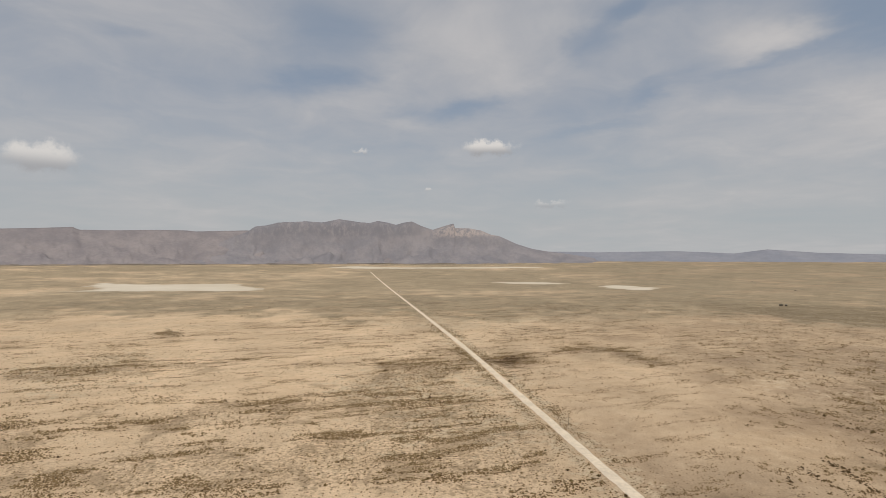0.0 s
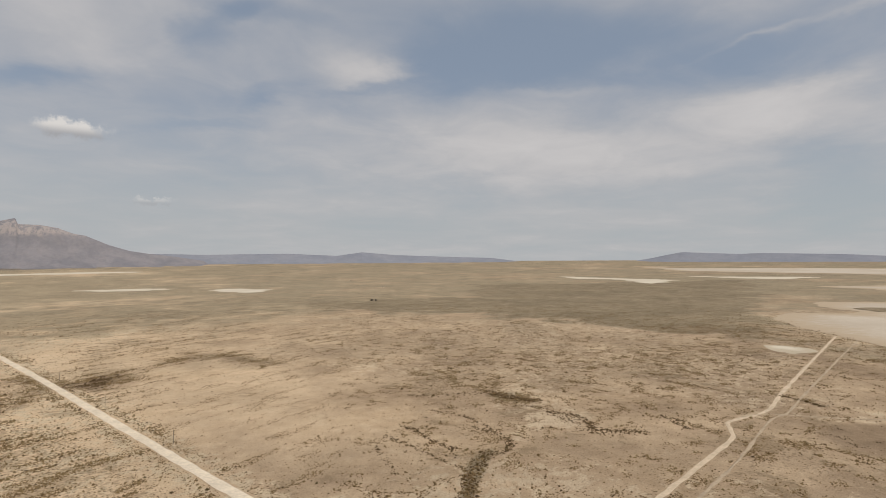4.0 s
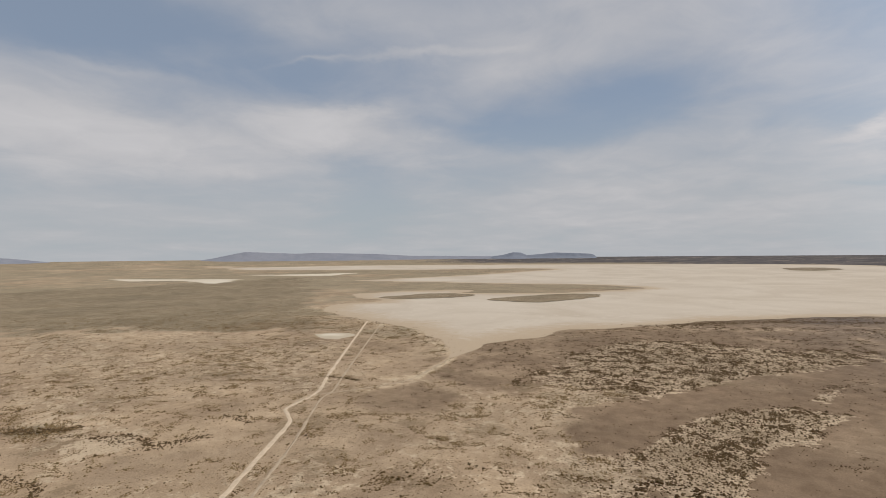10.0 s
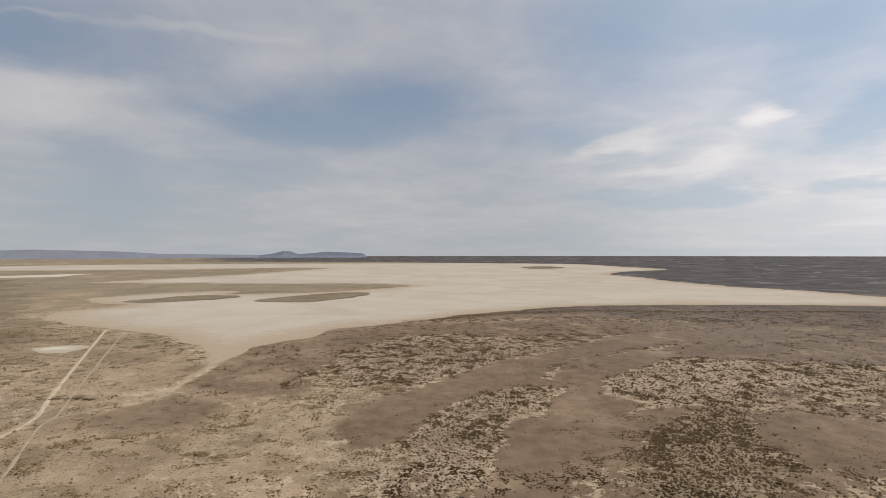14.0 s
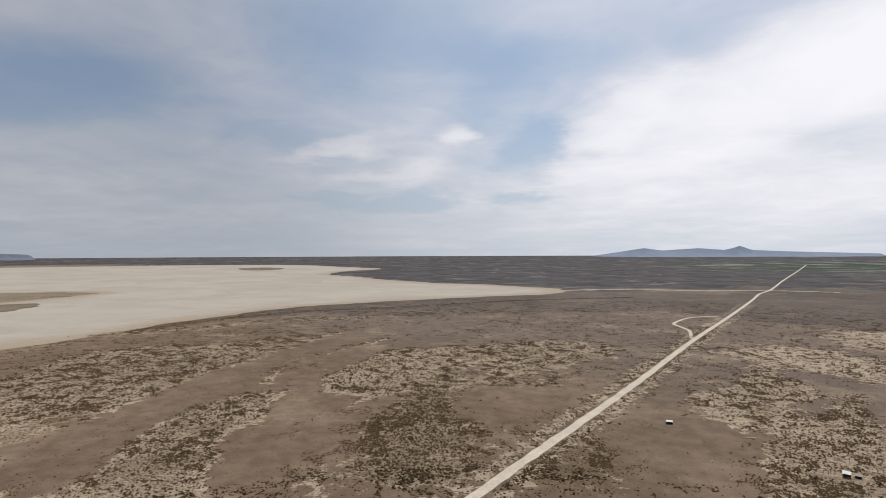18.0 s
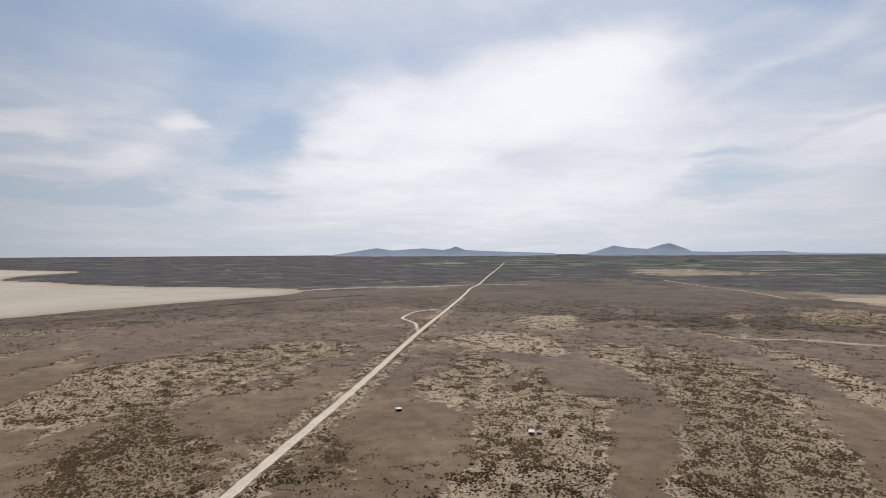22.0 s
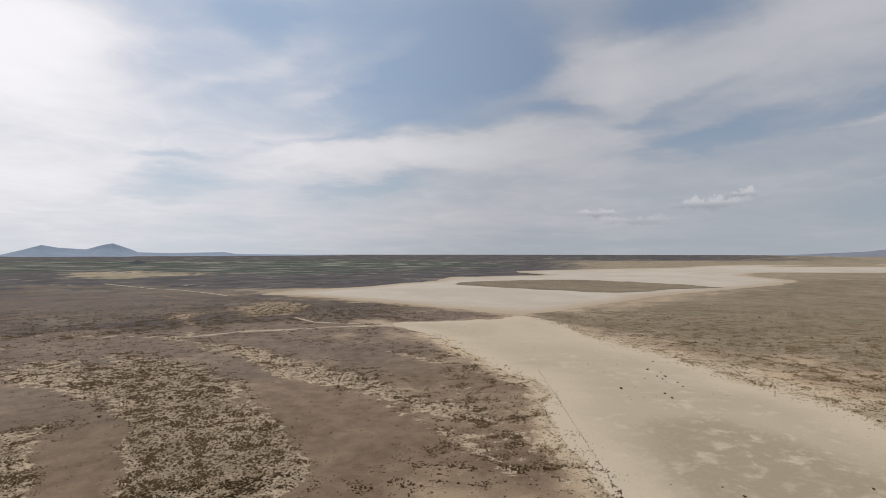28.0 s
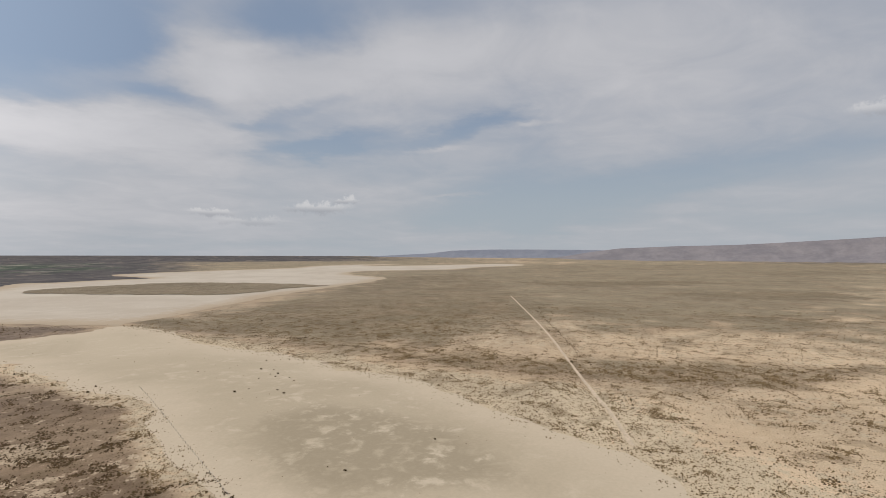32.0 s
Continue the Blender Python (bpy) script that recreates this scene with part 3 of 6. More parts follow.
area([(718, 458), (727, 413), (705, 330), (678, 362), (692, 428)], 12, brush=1.2, grass=1)
area([(988, 586), (1075, 502), (1002, 353), (888, 298), (748, 305), (705, 360)], 25, grass=0.9, brush=0.75, crust=0.5)
area([(581, 966), (743, 908), (758, 722), (637, 747), (546, 829)], 25, grass=0.9, brush=0.75, crust=0.5)
area([(898, 568), (897, 460), (934, 402), (917, 317), (796, 205), (714, 119), (628, 75), (550, 55), (531, 73), (624, 144), (703, 243), (733, 346), (748, 474)], 15, brush=0.85, grass=0.5, crust=0.4)
strip([(429, 97), (442, 74), (475, 61), (526, 50)], 10, 6, pale=0.8, crust=0, brush=0.3)
area([(480, 278), (532, 237), (494, 175), (439, 176), (426, 221)], 12, brush=0.55, pale=0.4)
strip([(437, 147), (433, 129), (426, 118)], 6, 3, brush=1.4)
area([(242.2, 59.1), (244.6, 43.8), (233.4, 36.9), (228.2, 50.8)], 5, brush=1.2)
area([(308.3, -76.4), (322.3, -112.0), (307.2, -133.7), (274.5, -114.6), (258.0, -87.2), (275.9, -73.3)], 8, brush=0.9, pale=0.5)
area([(-618, -548), (-527, -290), (-459, -143), (-429, 2), (-376, 49), (-317.9, 91.2), (-251.6, 115.5), (-216.5, 117.3), (-203.1, 49.5), (-239.6, 56.1), (-287.7, 29.7), (-338.3, -32.3), (-383, -119), (-458, -252)], 12, pale=0.92, brush=0.55, crust=0)
area([(-614, -501), (-624, -424), (-614, -323), (-566, -177), (-521, -50), (-537, 105), (-553, 280), (-460, 233), (-431, 123), (-424, 44), (-429, -15), (-466, -94), (-511, -219), (-566, -369)], 14, brush=0.95, grass=0.5, crust=0.42)
area([(-592, -371), (-623, -327), (-585, -293), (-568, -327)], 9, brush=1.1)
strip([(-558, -239), (-545, -202), (-533, -167)], 10, 9, brush=1.1)
strip([(-507, -147), (-494, -105), (-495, -79)], 10, 9, brush=1.1)
strip([(-376, 49), (-333.8, 74.8), (-302.5, 100.1), (-276.4, 115.3), (-244.0, 124.2)], 12, 10, brush=0.75, pale=0.5)
area([(-312.6, 108.9), (-309.3, 134.1), (-297.1, 131.3), (-292.7, 109.6)], 5, brush=1.1)
area([(-631, -587), (-791, -538), (-1357, -582), (-1780, -557), (-1411, 7), (-875, -84), (-654, -204), (-624, -424)], 25, grass=0.6, crust=0.5, brush=0.6)
area([(-327, -440), (-354, -417), (-331, -327), (-301, -266), (-241.3, -203.3), (-211.7, -172.4), (-192.8, -149.0), (-152.3, -169.6), (-163.6, -226.0)], 5, crust=0.8, brush=0.5, pale=0.16)
area([(-225.3, -233.0), (-255.2, -227.8), (-247.8, -219.5), (-224.2, -221.7)], 3, brush=1.4)
strip([(-190.7, -166.1), (-205.7, -159.0), (-211.8, -146.5)], 4, 3, brush=1.3)
area([(-225.3, -265.0), (-238.9, -247.1), (-210.5, -177.4), (-195.5, -187.4), (-197.8, -226.4)], 6, brush=0.7, pale=0.3)
area([(1320, -3656), (558, -3895), (-381, -3657), (-1415, -3568), (-2035, -3151), (-1494, -2314), (-866, -2184), (-694, -2465), (-95, -2841), (392, -2734), (1106, -3062)], 120, field=1.0, scrub=0.9)
area([(-97, -2515), (-177, -2777), (-470, -2866), (-671, -2468), (-569, -2256), (-229, -2196)], 60, pale=0.70, scrub=0.25, field=0, crust=0.3)
area([(92, -4069), (-622, -3885), (-1750, -3370), (-2569, -2553), (-2153, -2140), (-1408, -2143), (-758, -2566), (-135, -2985)], 150, field=0.9, scrub=0.9)
strip([(-212, -1940), (-286, -1647), (-330, -1550), (-358, -1420), (-377, -1276)], 9, 8, pale=0.9, scrub=0)
strip([(-284, -1549), (-408, -1753)], 6, 6, pale=0.5, scrub=0)
strip([(762, -1261), (638, -1422), (499, -1480), (376, -1581)], 16, 12, pale=0.95, scrub=0)
strip([(376, -1581), (203, -1631)], 14, 12, pale=0.5, scrub=0.3)
strip([(-177, -115), (-201, -144), (-225, -178), (-261, -225), (-314, -276), (-326, -344), (-354, -407), (-396, -528)], 26, 14, pale=0.72, brush=0.6, crust=0.1)
area([(-443, -1223), (-560, -852), (-608, -598), (-546, -602), (-425, -647), (-356, -758), (-329, -978)], 14, crust=0.95, pale=0.05, brush=0.55, grass=0)
area([(434, 568), (589, 537), (682, 421), (635, 181), (510, 58), (417, 74), (303.4, 87.2), (205.7, 73.5), (176.0, 231.2)], 70, crust=0.52, brush=0.5)
strip([(437, 147), (433, 129), (426, 118)], 6, 3, brush=1.4)
strip([(281, 285), (288, 275), (289, 253)], 9, 4, brush=1.4)
area([(387, 563), (460, 439), (458, 302), (471, 220), (429, 175), (366, 232), (347, 331), (310, 432)], 25, brush=0.62, pale=0.3)
area([(451, 863), (531, 678), (492, 469), (367, 469), (334, 609)], 25, brush=0.55, pale=0.35)
area([(279, 712), (536, 831), (541, 655), (424, 514), (333, 517), (252, 582)], 25, brush=0.55, pale=0.3)
area([(-705, 4), (-812, 232), (-795, 408), (-583, 300), (-554, 109), (-548, 3)], 25, brush=0.5, pale=0.35)
area([(-423, 55), (-451, 232), (-334, 172), (-345, 129), (-385, 93)], 15, brush=0.6, pale=0.35)
# where things stand
POLE_LINE = [(74.5, 321), (57.5, 433), (40.3, 547), (23, 661)]
area([(42.9, -324.1), (32.4, -331.2), (27.0, -306.7), (28.1, -287.8), (40.4, -283.4), (44.4, -300.5)], 4, pale=0.1, brush=0.3)
area([(26, -352), (9, -357), (7.2, -336.7), (22.7, -331.2)], 4, pale=0.1, brush=0.3)
SHED_AT, TANK_AT, BOX_AT, SMALL_BOX_AT = [(35.2, -297.0), (31.3, -299.4), (121.3, -319.9), (14.6, -299.7)]
CORRAL_AT = [(39.6, -318.6), (41.4, -296.7)]
SCRAP_AT = [(21.0, -344.7), (11.6, -348.0)]
BUSHES_SOUTH = [(48.7, -293.1), (44.6, -284.5), (23.7, -295.6), (20.1, -296.9), (-39, -384), (-102, -404), (-54, -502), (234.1, -235.3), (233.5, -212.1), (191.7, -209.0), (179.3, -208.1), (222.4, -186.3)]
BUSHES_NORTH = [(81.2, 259.4), (76.3, 226.3), (70.8, 246.8), (67.4, 243.7), (55, 423), (-99, 1204), (-25.2, 337.1), (-30.0, 344.3), (57.4, 313.9), (58.2, 253.5), (285, 256), (282, 266), (277, 256), (167.2, 180.9), (179.7, 192.3), (157.3, 173.7)]
BUSHES_PAN = [(-398, -226), (-404, -234), (-397, -213), (-359, -202), (-420, -252), (-388, -235), (-352, -193), (-357, -224), (-347, -229), (-454, -267), (-233.4, -97.0), (-283.3, -66.2), (-408, -229), (-420, -240)]
BUSHES_EAST = [(281, 272), (285, 259), (289, 272), (237.7, 47.7), (241.5, 43.3), (429, 128), (426, 122), (291.9, 36.6), (256.1, 13.7), (257.8, 17.4), (245.9, 45.6), (269, -271), (228.1, -223.1)]
MARKER_AT = [(-255.9, 52.1)]
FAR_TANKS = [(1022, 1565), (1161, 2026), (-127, 1553)]
FAR_SHEDS = [(692, 1106), (699, 1100)]
FENCE_LINE = [(-343, -305), (-305, -259), (-234.5, -176.3), (-191.2, -124.9), (-173.9, -105.2)]

area([(-612, -549), (-1398, -674), (-2200, -473), (-622, -134), (-490, -212), (-523, -383)], 30, crust=0.42, brush=0.5, grass=0.5)
strip([(351, 144), (380, 128), (392, 110), (430, 84)], 5, 4, pale=0.75, brush=0.1)
strip([(385, 115), (412, 82), (435, 54)], 5, 4, pale=0.7, brush=0.1)
strip([(392, 209), (420, 208), (412, 191)], 6, 4, brush=1.0)

strip([(-614, -557), (-523, -383), (-475, -255), (-424, -145), (-377, -76), (-308, 2), (-257, 51), (-210, 62)], 44, 22, pale=0.97, brush=0.55, crust=0)
strip([(-1293, -85), (-975, -44), (-703, -3), (-524, 23), (-373, 49)], 4, 4, brush=0.6)
strip([(-295, -376), (-305, -359), (-320, -341)], 5, 4, pale=0.8, brush=0.4)
strip([(-252, -321), (-265, -295), (-281, -269), (-277, -239)], 5, 4, pale=0.75, brush=0.5)
strip([(-214.5, -273.8), (-217.3, -245.2), (-226.0, -230.3), (-237.7, -217.4)], 5, 4, pale=0.75, brush=0.7)
strip([(-191.6, -225.5), (-204.9, -212.0), (-233.0, -203.0)], 6, 4, pale=0.6, brush=0.6)
strip([(-139, -683), (-180, -569), (-200, -473), (-209, -383), (-209, -318)], 9, 7, pale=0.75, brush=0.7)
strip([(-292, -455), (-298, -397), (-304, -328), (-295, -270)], 8, 6, pale=0.7, brush=0.6)
strip([(-165, -352), (-180.4, -274.6), (-186.9, -219.3), (-178.8, -177.7)], 9, 8, pale=0.55, brush=0.55)
# lines along which the brush stands close: gullies, shores, old wheel marks; with spread in metres and plants a metre
BRUSH_LINES = []
BRUSH_LINES.append(([(197.9, 201.9), (182.2, 194.9), (166.3, 181.7), (145.2, 163.1)], 3.5, 4.0))
BRUSH_LINES.append(([(169.3, 259.3), (170.7, 236.7), (170.7, 204.3), (171.8, 191.5)], 1.3, 1.6))
BRUSH_LINES.append(([(187.9, 266.2), (185.5, 243.8), (183.0, 214.5), (177.7, 204.2)], 1.3, 1.4))
BRUSH_LINES.append(([(221, 281), (228.6, 254.7), (220.9, 216.6), (216.1, 203.9), (203.2, 199.3), (194.5, 198.4)], 1.6, 1.6))
BRUSH_LINES.append(([(155.7, 245.7), (149.6, 225.6), (143.2, 208.9)], 1.2, 1.3))
BRUSH_LINES.append(([(283, 217), (277.0, 199.0), (270.9, 191.1)], 2.2, 3.0))
BRUSH_LINES.append(([(277, 247), (279, 230), (268.5, 198.3), (263.9, 184.5), (285.2, 165.8)], 3.5, 2.6))
BRUSH_LINES.append(([(285, 284), (287, 265), (295, 248)], 3.5, 4.0))
BRUSH_LINES.append(([(235, 320), (258, 301), (287, 292)], 5, 2.0))
BRUSH_LINES.append(([(323, 174), (323, 164), (318, 153)], 2.5, 2.0))
BRUSH_LINES.append(([(774, -187), (788, -248), (816, -362), (822, -500), (752, -684), (670, -925), (523, -1164)], 9, 2.2))
BRUSH_LINES.append(([(-584, -366), (-585, -329), (-585, -293)], 5, 1.6))
BRUSH_LINES.append(([(-551, -236), (-542, -200), (-532, -172)], 5, 1.6))
BRUSH_LINES.append(([(-501, -145), (-491, -104), (-492, -78)], 5, 1.6))
BRUSH_LINES.append(([(-373, 49), (-524, 23), (-703, -3), (-975, -44)], 2.0, 0.35))
BRUSH_LINES.append(([(-376, 49), (-333.8, 74.8), (-302.5, 100.1), (-276.4, 115.3), (-244.0, 124.2)], 7, 1.0))
BRUSH_LINES.append(([(-223.4, -231.1), (-236.9, -227.2), (-252.0, -225.0)], 1.3, 3.5))
BRUSH_LINES.append(([(-197.7, -252.4), (-211.7, -249.1), (-223.9, -238.5)], 1.5, 1.5))
BRUSH_LINES.append(([(-190.7, -166.1), (-204.2, -157.8), (-211.8, -146.5)], 1.2, 3.0))
BRUSH_LINES.append(([(-217.6, -156.9), (-191.2, -124.9), (-175.8, -106.4)], 0.7, 0.8))
BRUSH_LINES.append(([(281, 285), (286, 274), (289, 253)], 3, 3.5))
BRUSH_LINES.append(([(435, 146), (431, 128), (424, 118)], 1.6, 3.5))
BRUSH_LINES.append(([(274.7, 198.6), (272.6, 182.9), (284.8, 169.3)], 2.5, 2.5))
BRUSH_LINES.append(([(-51, -575), (-44, -477), (-43, -399)], 5, 1.2))
BRUSH_LINES.append(([(-177.4, -176.3), (-191.1, -167.9), (-201.3, -163.1)], 1.5, 3.0))
BRUSH_LINES.append(([(-227.4, -223.7), (-249.7, -224.0)], 1.5, 3.0))
WASH_ONE = [(769, -1257), (638, -1422), (495, -1469), (376, -1581), (203, -1631)]
WASH_TWO = [(-156, -680), (-223, -686), (-303, -662), (-381, -636), (-438, -585)]
WASH_THREE = [(-335, -793), (-336, -716), (-378, -661), (-424, -617)]
WASH_FOUR = [(-212, -1940), (-286, -1647), (-330, -1550), (-358, -1420), (-377, -1276)]
area([(-3207, -1004), (-3631, 18), (-4055, 2083), (-741, 380), (-737, 145), (-803, -77), (-986, -423)], 80, crust=0.6, grass=0.75, brush=0.6)

area([(-1885, -182), (-2080, 213), (-2049, 586), (-1829, 358), (-1694, 9)], 40, crust=0.7, brush=0.9)
area([(-1466, 219), (-1622, 535), (-1595, 819), (-1386, 634), (-1294, 370)], 30, crust=0.65, brush=0.9)
area([(-1103, -223), (-1039, 5), (-1044, 156), (-940, 5), (-970, -144)], 25, crust=0.6, brush=0.9)
area([(-996, 241), (-992, 412), (-914, 469), (-869, 325), (-907, 243)], 25, crust=0.55, brush=0.9)
area([(-2918, 835), (-3030, 1556), (-2556, 1313), (-2452, 915)], 60, crust=0.8)

area([(981, 681), (1277, 710), (1617, 593), (1081, 397), (919, 466), (922, 573)], 40, crust=0.75, brush=0.9)
area([(686, 442), (829, 421), (844, 310), (727, 268), (684, 347)], 20, crust=0.6, brush=1.05)
area([(505, 309), (605, 280), (625, 230), (492, 181), (440, 215), (442, 260)], 25, brush=0.8, pale=0.45)
area([(414, 367), (515, 358), (479, 293), (396, 266), (364, 310)], 20, brush=0.75, pale=0.4)

area([(474, -1739), (-5, -1844), (-440, -1463), (-450, -1136), (-535, -996), (-554, -858), (-443, -687), (-299, -754), (-86, -828), (125, -866), (302, -952)], 30, scrub=0.5, brush=1.0)
area([(45, -2021), (-358, -1765), (-475, -1122), (-566, -861), (-390, -651), (-341, -807), (-214, -724), (-91, -762), (18, -799)], 22, scrub=0.52, brush=1.0)
area([(-1089, 1222), (-126, 1438), (1187, 1437), (809, 979), (111, 918), (-396, 989), (-802, 900)], 90, crust=0.2, grass=0.8, brush=0.7)
strip([(39, -825), (-47, -784), (-156, -680)], 5, 5, pale=0.8, scrub=0)
strip([(-201, -913), (-186, -765), (-156, -680)], 5, 5, pale=0.75, scrub=0)
area([(-357, -1064), (-437, -1034), (-413, -914), (-359, -896), (-330, -953)], 8, pale=0.85, scrub=0, brush=0.9)
area([(-180, -929), (-225, -944), (-215, -884), (-178, -877)], 8, pale=0.8, scrub=0, brush=0.8)
BRUSH_LINES.append(([(283, 221), (281.2, 203.6), (267.6, 186.1), (277.7, 177.6), (288.2, 164.8)], 2.2, 2.6))
BRUSH_LINES.append(([(287, 293), (281, 269), (292, 251)], 3.0, 4.0))
BRUSH_LINES.append(([(217.9, 237.9), (218.6, 219.9), (213.1, 202.0), (201.7, 196.3), (191.8, 197.9), (177.0, 187.3)], 1.6, 2.6))
BRUSH_LINES.append(([(190.0, 261.5), (186.6, 238.4), (185.8, 216.3)], 1.3, 2.0))
BRUSH_LINES.append(([(325, 177), (314, 159), (311.3, 151.8)], 1.5, 2.5))

area([(-619, -567), (-895, -544), (-1418, -618), (-2076, -706), (-2441, -430), (-1423, -110), (-708, -68), (-575, -162), (-559, -294), (-578, -419)], 30, crust=0.62, brush=0.85, grass=0.7)
# bare smooth crust and the pale brush flats between
area([(912, -1022), (447, -1353), (-401, -1583), (-241, -955), (102, -844), (357, -917), (589, -659), (770, -507), (806, -383), (983, -468), (940, -733)], 14, scrub=0.46, crust=0.95, pale=0.05, brush=0.75)
area([(397, -33), (491, -93), (563, -169), (567, -269), (561, -427), (522, -279), (462, -181), (416, -125), (374, -71), (338, -42), (357, -8)], 3.5, pale=0.68, brush=0.90)
area([(555, -643), (548, -431), (506, -289), (458, -201), (417, -140), (370, -91), (357, -68), (333, -67), (348, -93), (375, -134), (408, -193), (443, -242), (481, -323), (494, -422), (479, -555)], 3.5, crust=0.92, pale=0, brush=0.14, grass=0)
area([(445, -515), (457, -421), (445, -338), (430, -283), (396, -231), (363, -216), (331, -185), (309, -165), (313, -178), (340, -215), (379, -273), (399, -329), (421, -399), (418, -483)], 3.5, crust=0.92, pale=0, brush=0.14, grass=0)
area([(278, -41), (272, -52), (285, -70), (302, -87), (332, -111), (346, -140), (355, -131), (334, -100), (314, -77), (302, -57)], 3.5, crust=0.92, pale=0, brush=0.14, grass=0)
area([(317, -92), (342, -126), (370, -180), (380, -217), (315, -168), (288, -133), (237, -101), (212, -83), (215, -64), (265, -65)], 3.5, pale=0.84, brush=0.92)
area([(345, -227), (391, -317), (389, -384), (332, -384), (271, -313), (286, -263), (287, -225), (273, -162), (292, -167)], 3.5, pale=0.80, brush=0.95)
area([(265, -110), (278, -135), (263, -166), (268, -193), (280, -235), (281, -258), (265, -236), (251, -190), (228, -150), (216, -115), (225, -98)], 3.5, crust=0.92, pale=0, brush=0.14, grass=0)
area([(327, 82), (341, 40), (384, 23), (417, 73), (384, 104), (346, 96)], 3.5, crust=0.7, pale=0, brush=0.25)
area([(407, 24), (444, -28), (510, 10), (458, 45)], 3.5, crust=0.8, pale=0, brush=0.3)
area([(320, -86), (367, -142), (324, -149), (251, -110), (232, -89), (263, -61)], 3.5, pale=0.84, brush=0.92)
area([(363, -46), (375, -101), (396, -153), (433, -218), (468, -308), (466, -404), (434, -339), (414, -250), (360, -208), (375, -172), (355, -127), (320, -86), (281, -65), (301, -38)], 3.5, crust=0.92, pale=0, brush=0.14, grass=0)
area([(360, -208), (336, -230), (318, -270), (293, -228), (278, -183), (262, -151), (268, -135), (273, -119), (285, -131), (303, -167)], 3.5, crust=0.92, pale=0, brush=0.14, grass=0)
area([(342, -225), (395, -283), (421, -372), (378, -458), (309, -520), (253, -524), (248, -417), (266, -343), (315, -390), (292, -293), (299, -243)], 3.5, pale=0.76, brush=0.85)
area([(224, -175), (266, -235), (277, -284), (215, -249), (177, -219), (152, -177), (180, -159)], 3.5, pale=0.75, brush=1.25)
area([(240, -267), (247, -312), (207, -348), (189, -365), (179, -275), (189, -244), (208, -241)], 3.5, crust=0.92, pale=0, brush=0.14, grass=0)
area([(149, -342), (147, -404), (119, -337), (90, -311), (76, -272), (87, -238), (126, -255), (147, -283)], 3.5, crust=0.92, pale=0, brush=0.14, grass=0)
area([(-36, -490), (-91, -613), (-108, -485), (-114, -384), (-118, -317), (-110, -271), (-103, -219), (-62, -218), (-25, -220), (-36, -268), (-44, -346)], 3.5, pale=0.86, brush=0.95)
area([(73, -310), (58, -330), (12, -378), (-7, -349), (-6, -270), (-11, -221), (65, -226), (56, -260)], 3.5, pale=0.84, brush=0.95)
area([(-163, -570), (-189, -478), (-222, -361), (-217, -290), (-234, -254), (-210, -229), (-198, -273), (-195, -348), (-164, -415)], 3.5, pale=0.76, brush=0.80)
area([(-18, -348), (-41, -353), (-38, -302), (-25, -261), (-17, -230), (-9, -221), (-2, -237), (-8, -270), (-6, -304)], 3.5, crust=0.92, pale=0, brush=0.14, grass=0)
area([(57, -497), (17, -551), (-24, -467), (-29, -390), (4, -377), (38, -412)], 3.5, crust=0.92, pale=0, brush=0.14, grass=0)
area([(168, -332), (149, -342), (96, -346), (71, -300), (85, -284), (131, -300)], 3.5, crust=0.92, pale=0, brush=0.14, grass=0)
area([(-158, -481), (-165, -397), (-184, -336), (-180, -292), (-178, -237), (-156, -221), (-126, -213), (-103, -215), (-120, -296), (-137, -367)], 3.5, crust=0.92, pale=0, brush=0.14, grass=0)
area([(-172, -649), (-222, -532), (-276, -448), (-282, -388), (-303, -370), (-252, -331), (-241, -391), (-229, -475), (-193, -550)], 3.5, crust=0.92, pale=0, brush=0.14, grass=0)
area([(-154, -372), (-180, -310), (-165, -238), (-136, -214), (-115, -217), (-118, -271), (-128, -326)], 3.5, crust=0.92, pale=0, brush=0.14, grass=0)
area([(82, 550), (174, 566), (177, 376), (128, 320), (92, 408)], 12, crust=0.24, pale=0.1, brush=0.3)
area([(113, 303), (177, 321), (216, 297), (165, 272), (120, 255)], 12, crust=0.3, pale=0.1, brush=0.3)
area([(-74, 508), (26, 600), (30, 487), (-30, 389)], 3.5, brush=0.95)
area([(-61, 384), (-38, 486), (34, 391), (50, 298), (53, 235), (-46, 294)], 3.5, brush=0.8)
area([(-291, -977), (-404, -1082), (-416, -925), (-326, -823), (-278, -843)], 8, pale=0.85, brush=1.0, crust=0.8, scrub=0.1)
area([(531, 1134), (849, 1069), (1042, 891), (722, 618), (693, 804), (509, 941)], 20, crust=0.5, grass=0.95, brush=0.85)
strip([(483, -412), (466, -342), (447, -283), (424, -242), (391, -211)], 8, 6, pale=0.62, brush=0.7)
area([(1359, 1456), (2340, 866), (829, 308), (693, 423), (651, 697)], 25, grass=0.9, crust=0.55, brush=0.85)
DAMP = [(-290, -184), (-337, -159), (-332, -113), (-301, -53), (-263, -23), (-238, -12), (-198, -104), (-235, -142)]

FLAT_SOUTH = FLAT_SOUTH_SHORE + FLAT_NORTH_SHORE + FLAT_WEST_FINGERS
FLAT_FAR = FLAT_FAR_WEST_SHORE + FLAT_FAR_EAST_SHORE + FLAT_FAR_SOUTH_SHORE
PAN_NEAR = PAN_EAST_EDGE + [(-150, 62), (-95, 20), (-105, -60)] + PAN_WEST_EDGE
ROAD = ROAD_NORTH + ROAD_SOUTH
AREA_KEYS = ("crust", "pale", "brush", "scrub", "grass", "field")


